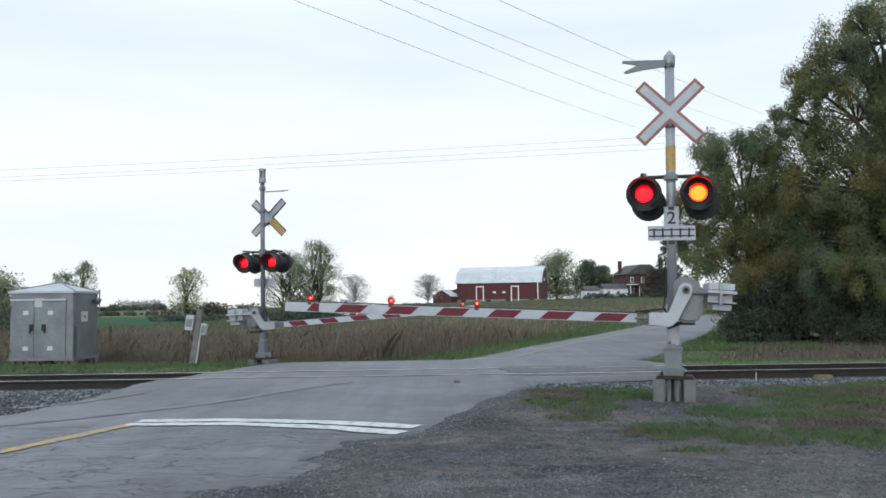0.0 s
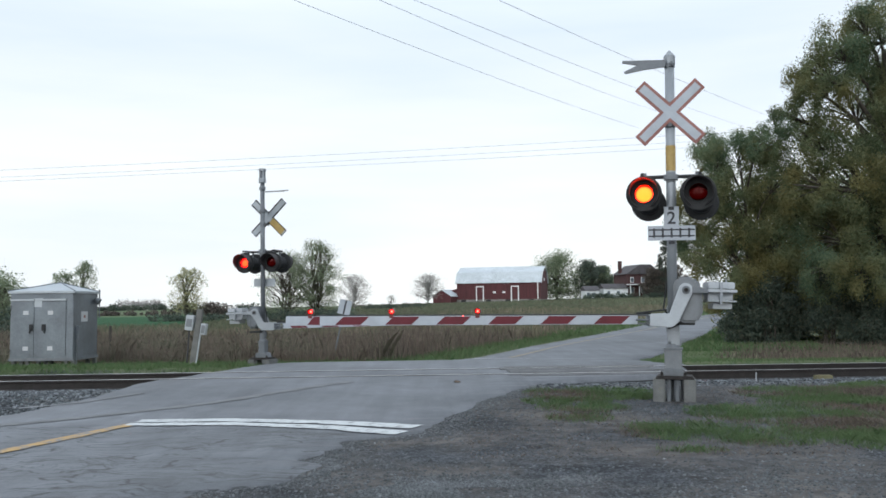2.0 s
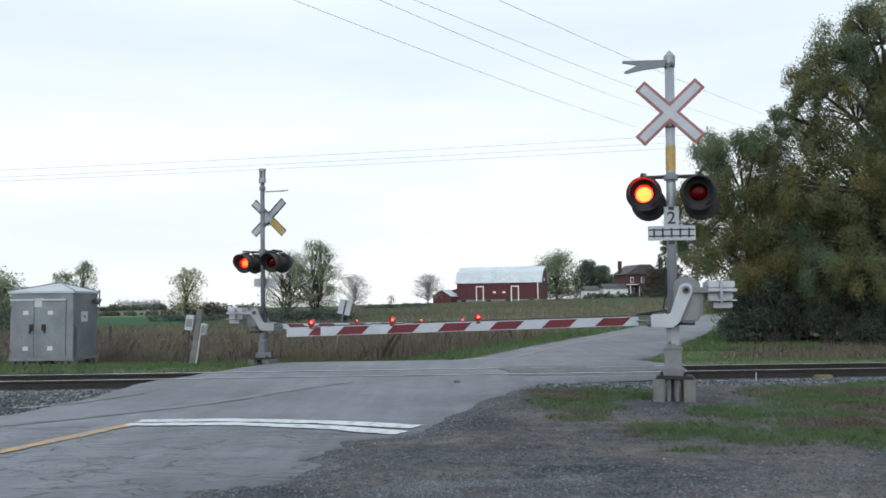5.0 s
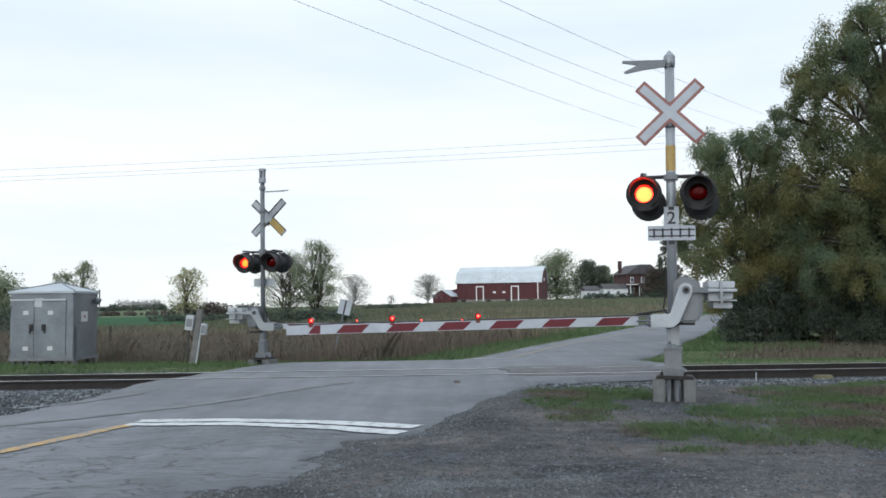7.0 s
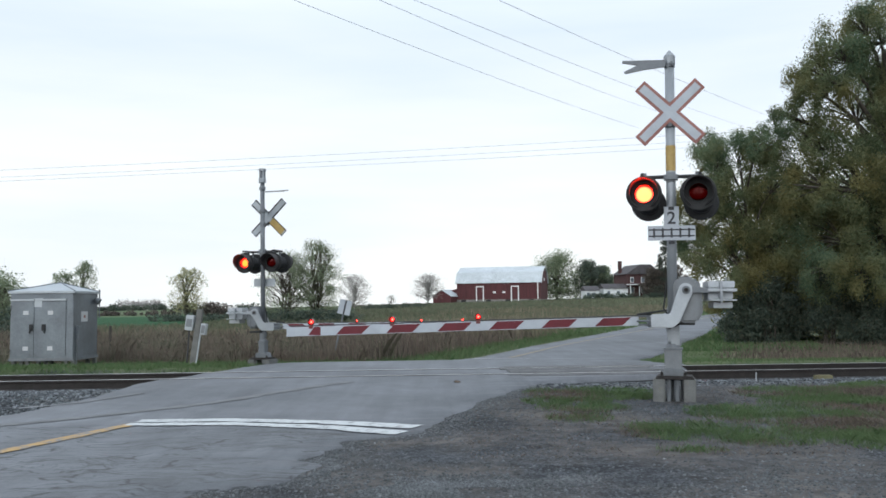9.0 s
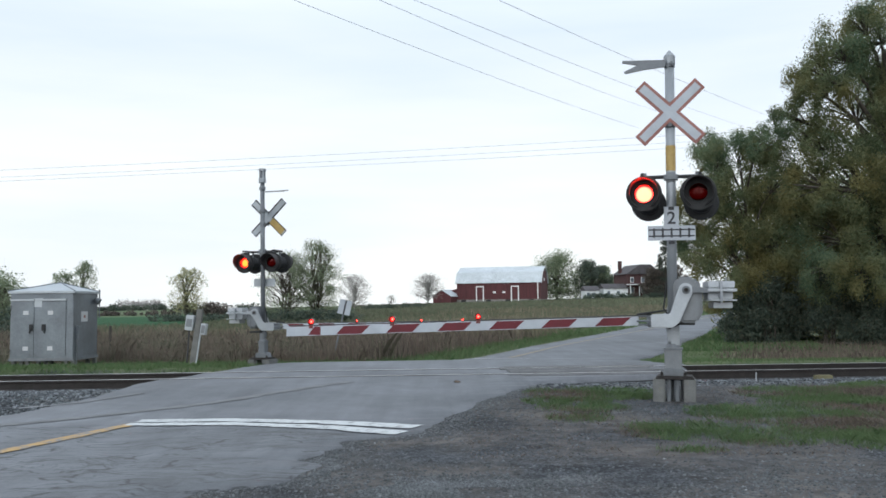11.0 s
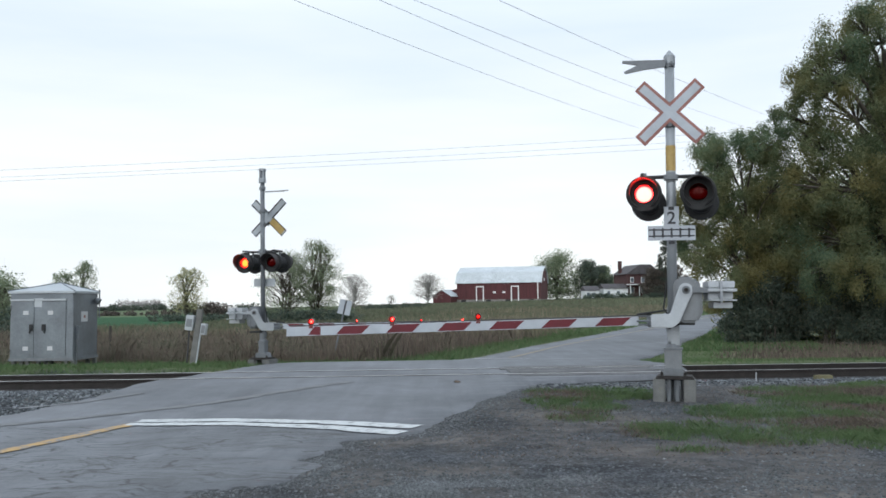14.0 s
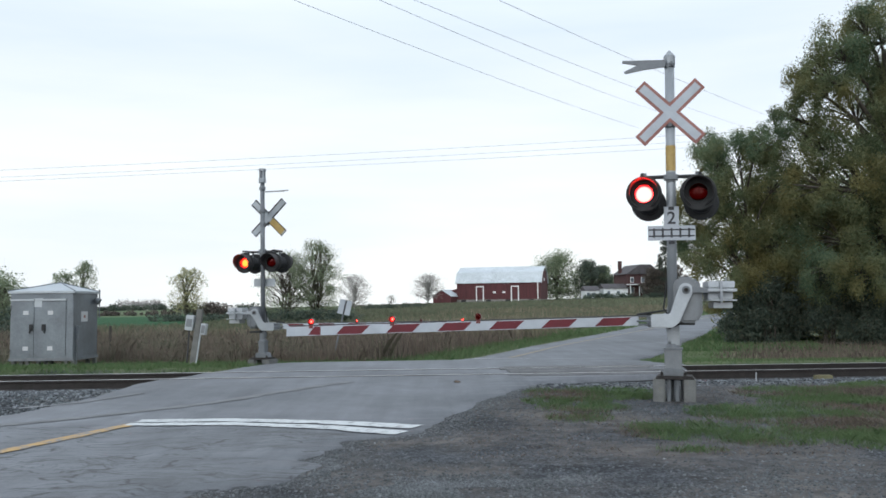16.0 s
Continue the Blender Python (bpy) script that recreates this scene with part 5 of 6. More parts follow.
def hedge(name, pts, h, mat, label, leaf, n, seed, depth=3.0):
    """A long bushy row as leaves round many clumps."""
    rg = np.random.default_rng(seed)
    k = 90
    u = rg.random(k)
    xs = np.interp(u, np.linspace(0, 1, len(pts)), [p[0] for p in pts]) + rg.normal(0, depth * 0.3, k)
    ys = np.interp(u, np.linspace(0, 1, len(pts)), [p[1] for p in pts]) + rg.normal(0, depth * 0.3, k)
    hs = h * rg.uniform(0.35, 1.0, k)
    w = rg.integers(0, k, n)
    z = ground_many(xs, ys)
    c = np.stack([xs[w] + rg.normal(0, h * 0.22, n), ys[w] + rg.normal(0, h * 0.22, n), z[w] + hs[w] * rg.random(n) ** 0.8 + rg.normal(0, h * 0.05, n)], -1)
    v, q = leaf_quads(c, leaf * rg.uniform(0.5, 1.5, n), rg, 0.6)
    return tagged(polys(name, v, q, mat), label, "hedge", kind="stuff")


hedge("hedge", [(-97, 235), (-68, 235)], 1.7, LEAF_DARK, "low dark hedge along the far field", 0.4, 4500, 81)
hedge("hedge", [(-90, 242), (-77, 242)], 3.2, TWIG, "pale bare thicket on the skyline", 0.4, 3500, 82)
hedge("hedge", [(-56, 142), (-30, 142)], 0.9, LEAF_RUST, "low brown brush behind the green crop", 0.26, 5000, 92)
hedge("hedge", [(-30.3, 108), (-26.8, 108)], 2.0, LEAF_RUST, "dark round bushes at the field edge", 0.22, 6000, 83, 1.5)
hedge("hedge", [(-25.0, 106), (-22.3, 106)], 1.8, LEAF_DARK, "dark round bushes at the field edge", 0.22, 5000, 84, 1.5)
hedge("hedge", [(-22.0, 104), (-17.5, 104)], 1.2, LEAF_DARK, "low brush at the field edge", 0.22, 3500, 91, 1.5)
hedge("hedge", [(-17, 83), (-9, 83)], 1.3, LEAF_DARK, "dark brush under the field trees", 0.22, 7000, 85)
hedge("hedge", [(-31, 96), (-25, 97)], 0.9, LEAF_DARK, "dark brush along the crop", 0.2, 3000, 86)
hedge("hedge", [(-12, 200), (4, 226), (34, 228)], 0.25, LEAF_DARK, "brush below the barn", 0.3, 7000, 87)
hedge("hedge", [(34, 222), (52, 214), (70, 205)], 1.5, LEAF_DARK, "brush below the farmhouse", 0.35, 6000, 88)
hedge("hedge", [(-14, 160), (-4, 170)], 1.0, LEAF_DARK, "low brush on the field crest", 0.25, 2500, 89)
hedge("hedge", [(-38, 48), (-20, 46)], 2.0, LEAF_DARK, "dark brush behind the hut", 0.2, 8000, 90)


def blades(name, x, y, h_lo, h_hi, width, mat, label, seed, lean=0.25, category="grass", tall=None):
    """Upright bent blades, two triangles each, joined."""
    rg = np.random.default_rng(seed)
    k = len(x)
    z = ground_many(x, y) - 0.02
    h = rg.uniform(h_lo, h_hi, k) * (1 if tall is None else tall)
    a = rg.uniform(0, math.pi, k)
    wv = np.stack([np.cos(a), np.sin(a), np.zeros(k)], -1) * (width * rg.uniform(0.5, 1.4, k))[:, None] / 2
    ln = rg.normal(0, lean, (k, 2)) * h[:, None]
    p0 = np.stack([x, y, z], -1)
    p1 = p0 + np.stack([ln[:, 0] * 0.35, ln[:, 1] * 0.35, h * 0.6], -1)
    p2 = p0 + np.stack([ln[:, 0], ln[:, 1], h], -1)
    v = np.stack([p0 - wv, p0 + wv, p1 + wv * 0.8, p2, p1 - wv * 0.8], 1).reshape(-1, 3)
    corners = np.arange(5 * k).reshape(k, 5)
    return tagged(polys(name, v, corners, mat), label, category, kind="stuff")


def scatter(n, seed, x0, x1, y0, y1, keep):
    rg = np.random.default_rng(seed)
    x, y = rg.uniform(x0, x1, n * 3), y0 + (y1 - y0) * rg.random(n * 3) ** 1.5
    ok = keep(x, y, rg.random(n * 3))
    return x[ok][:n], y[ok][:n]


def lumpy(x, y, s, off):
    return np.array([noise.noise((a * s, b * s, off)) for a, b in zip(x, y)])


def left_bank(x, y, r):
    return x < center_x(y) - np.interp(y, ROAD_L[0], ROAD_L[1]) - 1.3 - 0.9 * r


def left_verge(x, y, r):
    d = center_x(y) - np.interp(y, ROAD_L[0], ROAD_L[1]) - 0.03 - x
    return (d > 0) & ((d < 2.3) | (y < 24.6)) & ~((np.abs(x + 10.1) < 0.8) & (np.abs(y - 22.8) < 0.8))


def right_verge(x, y, r):
    return (x > center_x(y) + np.interp(y, *ROAD_R) + 0.1) & (x < 40)


x, y = scatter(150000, 1, -34, 12, 22.8, 44, left_bank)
ok = y > 25.0 - 1.2 * np.clip((x + 4) / 3, 0, 1)
x, y = x[ok], y[ok]
tall = 0.62 + 0.5 * lumpy(x, y, 0.35, 2.0) + 0.45 * lumpy(x, y, 1.3, 6.0)
tall = np.clip(tall, 0.3, 1.25)
olive = lumpy(x, y, 0.5, 8.0) + 0.09 * np.clip(-3.5 - x, -6, 6) + np.random.default_rng(6).uniform(-0.25, 0.25, len(x)) > 0.12
blades("weeds", x[~olive], y[~olive], 0.35, 1.15, 0.014, WEED, "tall dry brown weeds beside the road", 101, 0.22, "weeds", tall[~olive])
blades("weeds", x[olive], y[olive], 0.3, 1.0, 0.014, WEED_OLIVE, "tall grey-green and brown weeds beside the track", 114, 0.3, "weeds", tall[olive])
def open_field(x, y, r):
    return left_bank(x, y, r) & ~((x < -22.5) & (y > 74))


rg = np.random.default_rng(77)
pick = rg.integers(0, len(x), 45000)
hz = ground_many(x[pick], y[pick]) + tall[pick].clip(0.3, 1.25) * rg.uniform(0.15, 1.0, len(pick))
cen = np.stack([x[pick] + rg.normal(0, 0.06, len(pick)), y[pick] + rg.normal(0, 0.06, len(pick)), hz], -1)
v, q = leaf_quads(cen, 0.07 * rg.uniform(0.4, 1.5, len(pick)), rg, 0.4)
tagged(polys("weed_leaves", v, q, WEED), "withered leaves and seed heads of the weeds", "weeds", kind="stuff")
x, y = scatter(46000, 2, -70, 40, 40, 120, open_field)
reedy = (lumpy(x, y, 0.06, 3.0) + 0.02 * np.clip(x + 8, -20, 20) - 0.008 * (y - 60)) > 0.0
blades("reeds", x[reedy], y[reedy], 0.3, 0.85, 0.05, WEED_TAN, "dry pinkish-brown reeds in the field", 102, 0.2, "reeds")
blades("weeds", x[~reedy], y[~reedy], 0.2, 0.55, 0.06, WEED_GREEN, "rough brown-green field weeds", 112, 0.3, "weeds")
x, y = scatter(30000, 3, -110, 75, 110, 235, open_field)
blades("field_grass", x, y, 0.12, 0.4, 0.2, WEED_GREEN, "rough grass on the rising field", 103, 0.3)
x, y = scatter(95000, 4, -22, 22, 18.3, 48, left_verge)
ok = y > 18.75 + TRACK_SLOPE * x
x, y = x[ok], y[ok]
blades("verge_grass", x, y, 0.04, 0.14, 0.012, GRASS, "short green grass along the road and track", 104, 0.45, "grass", 1 + 0.8 * step((y - 22) / 3))
x, y = scatter(26000, 11, -2, 60, 46, 125, lambda x, y, r: (x < center_x(y) - np.interp(y, *ROAD_L) - 0.1) & (x > center_x(y) - np.interp(y, *ROAD_L) - 3.2))
blades("verge_grass", x, y, 0.1, 0.32, 0.06, GRASS, "short green grass along the road and track", 113, 0.35)
x, y = scatter(60000, 5, 4, 30, 18.6, 33, right_verge)
ok = y > 18.6 + TRACK_SLOPE * x
x, y = x[ok], y[ok]
blades("verge_grass", x, y, 0.04, 0.12, 0.014, GRASS, "short green grass along the road and track", 105, 0.35)
x, y = scatter(30000, 6, 6, 30, 21.5, 33, lambda x, y, r: right_verge(x, y, r) & (x > center_x(y) + 6.2 + 2.0 * r))
blades("weeds", x, y, 0.06, 0.3, 0.014, WEED, "dry brown weeds before the trees", 106, 0.3, "weeds")
x, y = scatter(26000, 7, 8, 40, 30, 70, lambda x, y, r: right_verge(x, y, r) & (x < center_x(y) + 10))
blades("verge_grass", x, y, 0.08, 0.22, 0.04, GRASS, "green grass on the far road bank", 107, 0.35)

# tufts on the near shoulder: centre, half sizes, share of green
TUFTS = ((2.15, 12.9, 0.75, 0.75), (1.65, 11.9, 0.45, 0.5), (1.75, 11.1, 0.45, 0.4), (1.55, 10.2, 0.3, 0.35), (7.0, 13.0, 1.0, 0.9), (5.9, 9.2, 0.8, 0.6), (2.75, 12.5, 0.3, 0.3), (2.1, 9.05, 0.28, 0.4), (2.6, 8.95, 0.5, 0.5), (3.05, 8.3, 0.35, 0.25),
         (3.5, 10.4, 0.5, 0.7), (4.0, 8.7, 0.6, 0.6), (4.5, 9.6, 0.8, 0.7), (5.2, 11.0, 0.9, 1.0), (5.6, 12.6, 1.1, 0.9), (4.9, 8.4, 0.8, 0.5), (6.6, 11.5, 1.2, 1.8), (2.2, 7.85, 0.25, 0.1), (4.3, 7.9, 0.5, 0.15))
rg = np.random.default_rng(8)
px_, py_ = [], []
for cx, cy, rx, ry in TUFTS:
    k = int(30000 * rx * ry)
    a, q = rg.uniform(0, 2 * math.pi, k), rg.random(k) ** 0.8 * 1.35
    px_.append(cx + rx * q * np.cos(a)); py_.append(cy + ry * q * np.sin(a))
x, y = np.concatenate(px_), np.concatenate(py_)
ok = lumpy(x, y, 2.6, 4.0) + 0.6 * lumpy(x, y, 7.0, 1.0) + rg.uniform(-0.45, 0.45, len(x)) > -0.2
x, y = x[ok], y[ok]
half_ = lumpy(x, y, 0.9, 12.0) - 0.12 * np.clip(x - 3.4, 0, 3) + rg.uniform(-0.3, 0.3, len(x)) > -0.2
blades("shoulder_grass", x[half_], y[half_], 0.02, 0.09, 0.0042, GRASS, "patchy green grass on the gravel shoulder", 108, 0.45)
blades("shoulder_weeds", x[~half_], y[~half_], 0.015, 0.075, 0.0045, WEED, "dry brown grass among the green", 109, 0.45, "weeds")
x, y = scatter(9000, 9, 3.6, 12, 7.6, 13.4, lambda x, y, r: (x > 3.4 + 0.12 * (15 - y)) & (r < 0.6))
blades("shoulder_weeds", x, y, 0.015, 0.06, 0.0045, WEED, "thin dry grass beside the track", 110, 0.45, "weeds")
x, y = scatter(9000, 10, 0.2, 3.6, 7.6, 13.6, lambda x, y, r: x > center_x(y) + 3.5)
blades("shoulder_weeds", x, y, 0.015, 0.05, 0.004, WEED, "sparse dead grass on the dirt", 111, 0.6, "weeds")

x, y = scatter(26000, 12, 0.2, 7.0, 8.2, 14.4, lambda x, y, r: (x > center_x(y) + np.interp(y, *ROAD_R) + 0.1) & (r < 0.8))
ok = lumpy(x, y, 0.7, 21.0) + 0.5 * lumpy(x, y, 2.5, 3.0) > 0.02
blades("straw_litter", x[ok], y[ok], 0.012, 0.03, 0.006, STRAW, "flattened dead grass and straw on the dirt", 115, 2.2, "straw")

# ---- small things by the track and in the field ----
block = thing("marker_block", pose(6.75, 15.72, -0.10, 0, 0, 5.0), "pale yellow painted timber block beside the rail", "block")
bm = bmesh.new()
box(bm, 0.32, 0.12, 0.13, 0, 0, 0.045)
part("timber", bm, surface("faded_yellow_paint", (0.17, 0.155, 0.085), 0.8, 0.0, 40, 6, 0.35, 0.2, (0.14, 0.12, 0.08)), block, bevel=0.015)
stake = thing("track_stake", pose(5.15, 14.6, -0.10, 3, 2, 0), "thin pale metal stake in the ballast", "stake")
bm = bmesh.new()
cyl(bm, 0.009, 0.009, (0, 0, -0.05), (0, 0, 0.26), 6)
part("rod", bm, GREY_PAINT, stake)
clod = thing("dirt_clod", pose(0.21, 14.6, float(road_z(14.6)) + 0.012), "small brown clod of dirt on the asphalt", "clod")
bm = bmesh.new()
bmesh.ops.create_icosphere(bm, subdivisions=2, radius=0.06)
for v in bm.verts:
    v.co *= 1 + 0.35 * noise.noise(v.co * 14)
    v.co.z *= 0.4
part("lump", bm, surface("dry_brown_dirt", (0.09, 0.065, 0.05), 0.95, fine=60, broad=8, var=0.4), clod)
for x, y, h in ((-11.4, 30.0, 1.15), (-16.0, 31.0, 1.1), (-8.3, 29.4, 1.05)):
    fp = thing("fence_post", pose(x, y, ground_z(x, y) - 0.1, random.uniform(-3, 3), random.uniform(-3, 3), 0), "old dark wooden fence post among the weeds", "fence post", "field fence posts")
    bm = bmesh.new()
    cyl(bm, 0.05, 0.042, (0, 0, 0), (0, 0, h), 9)
    part("post", bm, TIE_WOOD, fp)


# ---- the farm on the hill ----
def barn():
    t = thing("barn", pose(16.3, 241.0, 1.97, 0, 0, -16.0), "red board barn with white gambrel metal roof on a stone base", "barn")
    L, W, e, kx, kz, top = 11.6, 6.0, 5.5, 4.2, 8.2, 9.8
    bm = bmesh.new()
    box(bm, 2 * L, 2 * W, 2.0, 0, 0, 0.0)
    part("stone_base", bm, FIELDSTONE, t, "low fieldstone foundation")
    bm = bmesh.new()
    sec = [(-W + 0.1, 1.0), (W - 0.1, 1.0), (W - 0.1, e), (kx, kz - 0.1), (0, top - 0.1), (-kx, kz - 0.1), (-W + 0.1, e)]
    plate(bm, sec, -L + 0.15, L - 0.15)
    bmesh.ops.rotate(bm, verts=bm.verts, cent=(0, 0, 0), matrix=Matrix.Rotation(radians(90), 3, "Z"))
    part("barn_wall", bm, BARN_RED, t, "dark red boards")
    for sg in (-1, 1):
        for a, b in (((W + 0.25, e - 0.15), (kx, kz)), ((kx, kz), (0.0, top))):
            bm = bmesh.new()
            pts_ = [(sg * a[0], a[1]), (sg * b[0], b[1]), (sg * b[0], b[1] + 0.14), (sg * a[0], a[1] + 0.14)]
            plate(bm, pts_, -L - 0.25, L + 0.25)
            bmesh.ops.rotate(bm, verts=bm.verts, cent=(0, 0, 0), matrix=Matrix.Rotation(radians(90), 3, "Z"))
            part("roof_slope", bm, BARN_ROOF, t, "white sheet metal")
    for x in (-5.0, 4.6):
        bm = bmesh.new()
        box(bm, 1.7, 0.1, 3.6, x, -W + 0.06, 2.5)
        d = part("barn_door", bm, BARN_RED, t)
        for dx, sx, z, sz in ((-0.95, 0.28, 2.5, 3.9), (0.95, 0.28, 2.5, 3.9), (0, 2.18, 4.45, 0.28)):
            bm = bmesh.new()
            box(bm, sx, 0.14, sz, x + dx, -W + 0.02, z)
            part("door_trim", bm, BARN_TRIM, d, "white trim")
    for x in (-1.0, 1.6):
        bm = bmesh.new()
        box(bm, 0.8, 0.12, 0.45, x, -W + 0.06, 2.9)
        part("window", bm, BARN_TRIM, t)
    for x in (-10.9 + 0.15, 10.9 - 0.1):
        bm = bmesh.new()
        box(bm, 0.25, 0.2, 4.5, x, -W + 0.06, 3.25)
        part("corner_board", bm, BARN_TRIM if x > 0 else BARN_RED, t)
    # the base is uncut: black panels paint the shade inside its openings
    for x in (-9.5, -2.6, 2.7, 9.0):
        bm = bmesh.new()
        box(bm, 1.3, 0.15, 1.0, x, -W - 0.02, 0.45)
        part("opening_shade", bm, BLACK, t, "black panel for the shade inside an opening in the base")
    for sg in (-1, 1):
        for a, b in (((-W - 0.05, e - 0.2), (-kx - 0.05, kz)), ((-kx - 0.05, kz), (0, top))):
            bm = bmesh.new()
            cyl(bm, 0.13, 0.13, (sg * (L + 0.2), a[0] * 1, a[1]), (sg * (L + 0.2), b[0], b[1]), 6)
            part("gable_trim", bm, BARN_TRIM, t)
    bm = bmesh.new()
    box(bm, 0.16, 0.7, 0.9, L - 0.1, 0, 6.3)
    part("gable_window", bm, BARN_TRIM, t)
    s = thing("shed", pose(0.6, 238.0, 2.05, 0, 0, -24.0), "small red gabled shed with white roof beside the barn", "shed")
    bm = bmesh.new()
    plate(bm, [(-2.6, 0), (2.6, 0), (2.6, 1.9), (0, 3.5), (-2.6, 1.9)], -2.6, 3.0)
    part("shed_wall", bm, BARN_RED, s)
    for sg in (-1, 1):
        bm = bmesh.new()
        plate(bm, [(sg * 2.85, 1.75), (0, 3.52), (0, 3.68), (sg * 2.85, 1.92)], -2.8, 3.2)
        part("shed_roof", bm, BARN_ROOF, s)
    s = thing("lean_to", pose(2.6, 243.5, 2.1, 0, 0, -15.0), "low red lean-to between shed and barn", "shed")
    bm = bmesh.new()
    plate(bm, [(-2.4, 0), (2.2, 0), (2.2, 4.0), (-2.4, 2.9)], -2.5, 2.5)
    part("lean_to_wall", bm, BARN_RED, s)


def house():
    t = thing("farmhouse", pose(51.5, 232.0, 3.2, 0, 0, 14.0), "two-storey dark red brick farmhouse with chimney", "house")
    bm = bmesh.new()
    box(bm, 10.0, 8.0, 6.0, 0, 0, 3.0)
    part("wall", bm, BRICK, t)
    bm = bmesh.new()
    plate(bm, [(-5.4, 5.9), (5.4, 5.9), (1.5, 8.4), (-1.5, 8.4)], -4.4, 4.4)
    part("roof", bm, ROOF_DARK, t)
    bm = bmesh.new()
    box(bm, 0.8, 0.8, 4.2, -4.6, 1.0, 7.4)
    part("chimney", bm, BRICK, t)
    for x in (-3.6, -0.6, 2.8):
        for z in (1.7, 4.4):
            bm = bmesh.new()
            box(bm, 0.95, 0.1, 1.4, x, -4.03, z)
            w = part("window", bm, BARN_TRIM, t)
            bm = bmesh.new()
            box(bm, 0.75, 0.1, 1.2, x, -4.06, z)
            part("pane", bm, GLASS, w)
    bm = bmesh.new()
    box(bm, 5.5, 2.0, 0.25, -2.5, -5.0, 3.2)
    for x in (-5, -2.5, 0):
        box(bm, 0.2, 0.2, 3.2, x, -5.9, 1.6)
    part("porch", bm, HOUSE_WHITE, t)
    for x, y, w, h, lab in ((44.2, 228.0, 6.5, 2.6, "low white clapboard wing beside the farmhouse"), (37.8, 226.0, 3.6, 2.2, "small white clapboard outbuilding with dark roof")):
        s = thing("outbuilding", pose(x, y, ground_z(x, y) - 0.1, 0, 0, 8.0), lab, "outbuilding")
        bm = bmesh.new()
        plate(bm, [(-w / 2, 0), (w / 2, 0), (w / 2, h), (-w / 2, h)], -2, 2)
        part("wall", bm, HOUSE_WHITE, s)
        bm = bmesh.new()
        plate(bm, [(-2.3, h), (2.3, h), (0, h + 1.3)], -w / 2 - 0.2, w / 2 + 0.2)
        bmesh.ops.rotate(bm, verts=bm.verts, cent=(0, 0, 0), matrix=Matrix.Rotation(radians(90), 3, "Z"))
        part("roof", bm, ROOF_DARK, s)
        for dx in (-w * 0.3, w * 0.1):
            bm = bmesh.new()
            box(bm, 0.8, 0.1, 1.0, dx, -2.03, h * 0.55)
            part("window", bm, GLASS, s)


barn()
house()


# ---- overhead wires ----
def wire(a, b, r, sag):
    a, b = np.array(a, float), np.array(b, float)
    us = np.linspace(0, 1, 41)
    pts = [a + (b - a) * u - np.array((0, 0, sag * 4 * u * (1 - u))) for u in us]
    verts, corners = [], []
    tube_path(verts, corners, pts, [r] * 41, 5)
    return tagged(polys("overhead_wire", verts, corners, WIRE), "thin grey overhead wire against the sky", "wire", "overhead wires")


WIRES = (
    ((-6.47, 7.36, 6.11), (13.25, 48.4, 10.43), 0.0055, 0.25),
    ((-4.4, 7.36, 5.72), (12.91, 48.4, 11.82), 0.0055, 0.25),
    ((-4.12, 5.92, 5.59), (22.31, 53.8, 12.21), 0.0055, 0.25),
    ((-5.74, 5.88, 5.81), (21.04, 56.32, 12.31), 0.0055, 0.25),
    ((-47.18, 44.65, 7.20), (29.13, 45.75, 10.30), 0.010, 0.25),
    ((-41.63, 45.65, 7.70), (27.84, 46.75, 10.79), 0.010, 0.25),
    ((-41.46, 46.65, 8.28), (26.13, 47.75, 11.25), 0.010, 0.25),
)
for a, b, r, sag in WIRES:
    wire(a, b, r, sag)


# ---- what moves ----
PERIOD = 1.0035
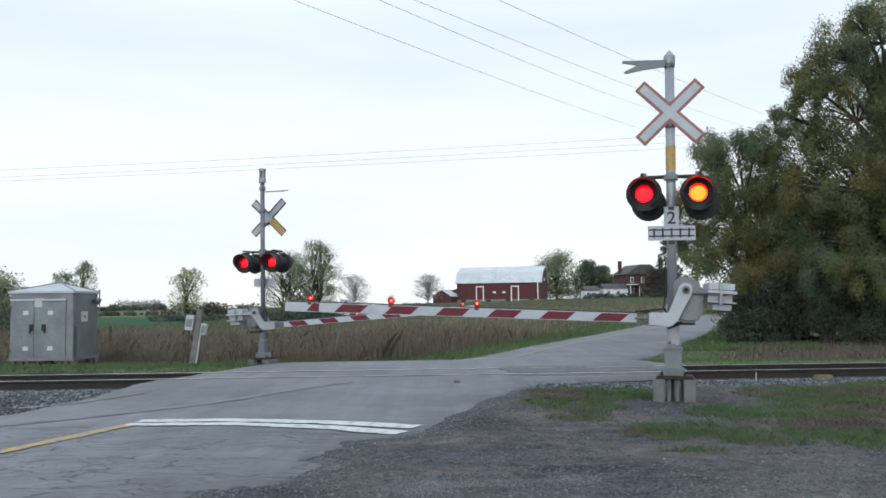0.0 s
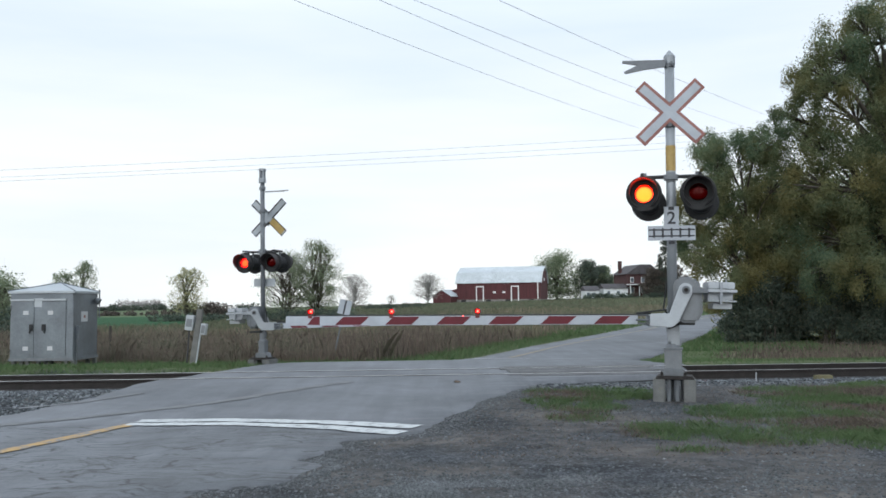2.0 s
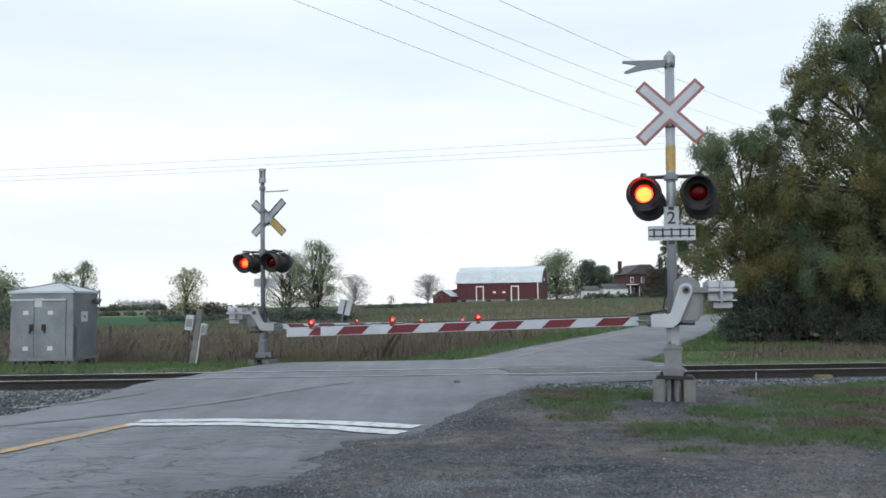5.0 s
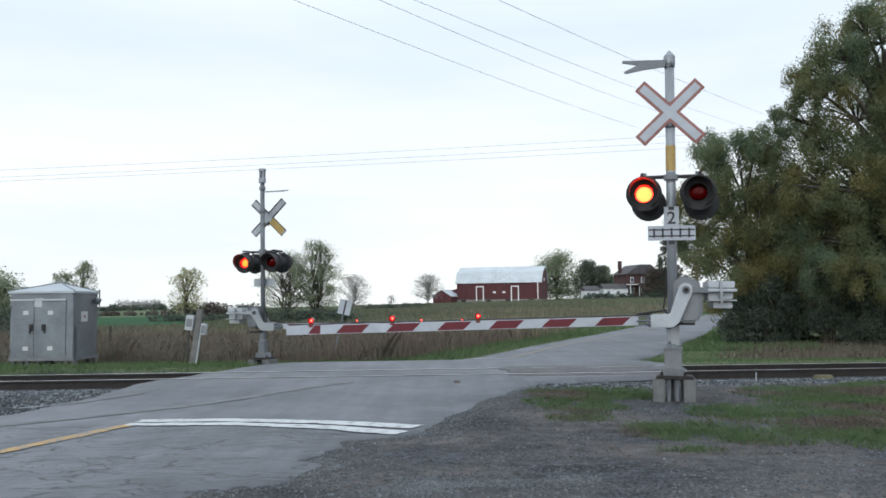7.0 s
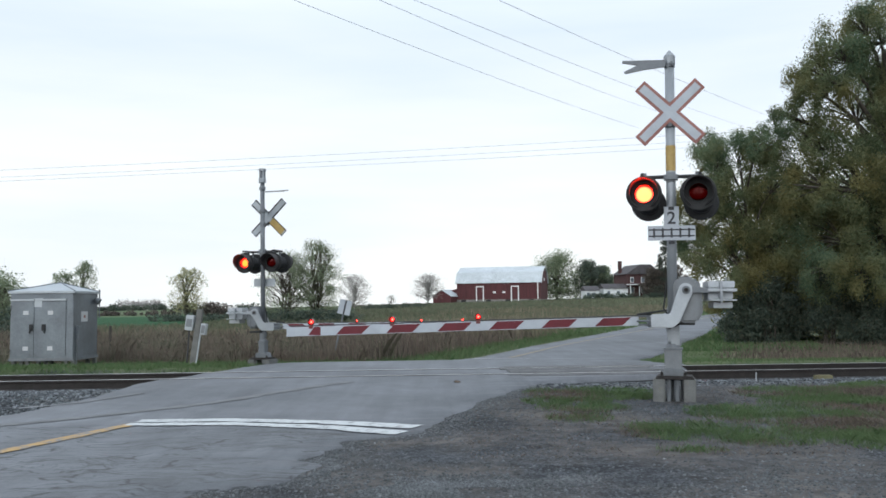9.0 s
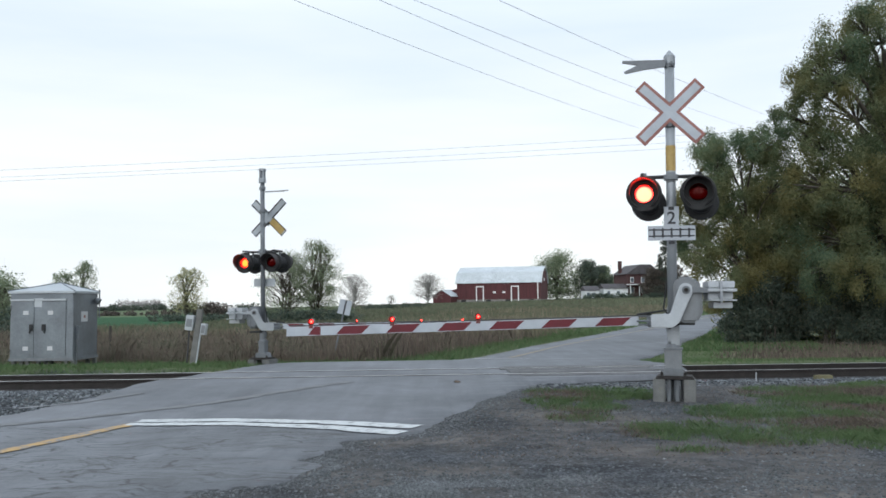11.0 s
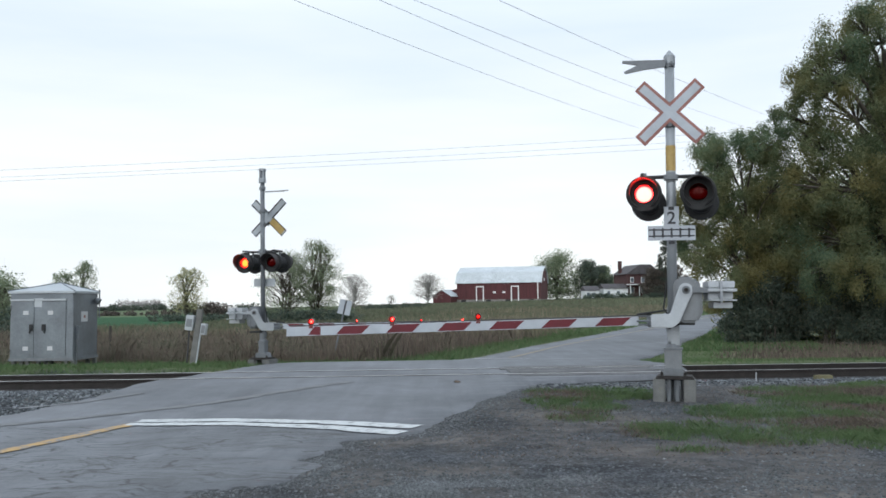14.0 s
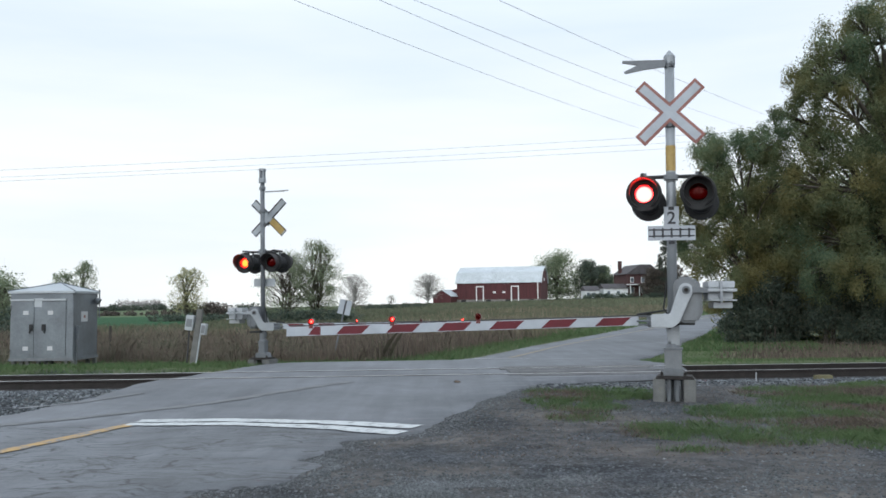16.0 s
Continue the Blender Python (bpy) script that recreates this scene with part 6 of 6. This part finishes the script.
# how far an element has tipped (0 bright, 40 dark; the tilt is added to stand for flashing) at seconds past the
# change-over, for each half of the alternating pair
TIPS = {
    ("mast", True): ([-0.06, -0.045, -0.03, -0.014, -0.007, -0.003, 0.0, 0.033, 0.533, 0.567, 0.6], [0, 2, 6, 10, 12, 15, 24, 40, 40, 14, 0]),
    ("mast", False): ([-0.006, -0.0035, 0.0, 0.033, 0.06, 0.47, 0.4965, 0.5, 0.533, 0.567], [40, 24, 13, 4, 0, 0, 2, 4, 16, 40]),
    ("far_mast", True): ([-0.06, -0.03, -0.014, -0.007, -0.0035, 0.0, 0.033, 0.533, 0.567, 0.6], [1, 4, 12, 15, 20, 24, 40, 40, 16, 0]),
    ("far_mast", False): ([-0.0035, 0.0, 0.033, 0.06, 0.44, 0.48, 0.4965, 0.5, 0.533, 0.567], [40, 24, 10, 0, 0, 4, 12, 16, 30, 40]),
    ("arm", True): ([0.0, 0.067, 0.5, 0.567], [0, 40, 40, 0]),
    ("arm", False): ([-0.055, -0.042, 0.48, 0.4965, 0.5, 0.533], [40, 0, 0, 8, 18, 40]),
}


def flash_tip(t, first, timing):
    return float(np.interp(t - PERIOD * math.floor((t + 0.2) / PERIOD), *TIPS[timing, first]))


def motions():
    for g, first, at, base, timing in FLASH:
        tips = [flash_tip(i / 30, first, timing) for i in range(481)]
        keep = [i for i in range(481) if i in (0, 480) or tips[i] != tips[i - 1] or tips[i] != tips[i + 1]]
        walk(g, [(i / 30, pose(*at, base - tips[i], 0, 0)) for i in keep])
    near_arm = [(0, 43), (0.1, 38), (0.2, 32), (0.3, 25), (0.4, 19.5), (0.5, 12.5), (0.6, 5), (0.7, -3), (0.8, -8), (0.9, -10.5), (1.0, -8), (1.1, 0), (1.2, 9),
                (1.3, 15), (1.4, 16.5), (1.6, 19), (1.8, 19), (2.0, 18), (2.2, 15), (2.4, 10), (2.5, 8), (2.7, 2), (2.8, -2), (2.9, -5), (3.0, -5.5), (3.2, 1),
                (3.5, 6), (3.75, 4), (4.0, -1), (4.2, -3), (4.6, 3), (5.2, -2.5), (5.8, 2.5), (6.5, -2.5), (7.0, 2), (7.5, -1), (8.0, 0), (9.0, -0.5), (10, 0), (16, 0)]
    far_arm = [(0, 27), (0.1, 20), (0.2, 12), (0.3, 4), (0.4, -2), (0.5, -6.5), (0.6, -9.5), (0.7, -10), (0.8, -7), (0.9, -5), (1.0, 1), (1.1, 5), (1.2, 8), (1.3, 9.5),
               (1.5, 11), (1.7, 12), (1.9, 9), (2.1, 4), (2.3, -2), (2.5, -4), (2.65, 0), (2.8, 3), (3.0, 3), (3.3, 1), (3.7, -1), (4.2, 1), (5.0, 0), (16, 0)]
    for name, rows, lever in (("crossing_signal", near_arm, 659), ("crossing_signal.001", far_arm, 370)):
        arm, at, yaw = ARMS[name]
        walk(arm, [(t, pose(*at, 0, math.degrees(v / lever), yaw)) for t, v in rows])


motions()
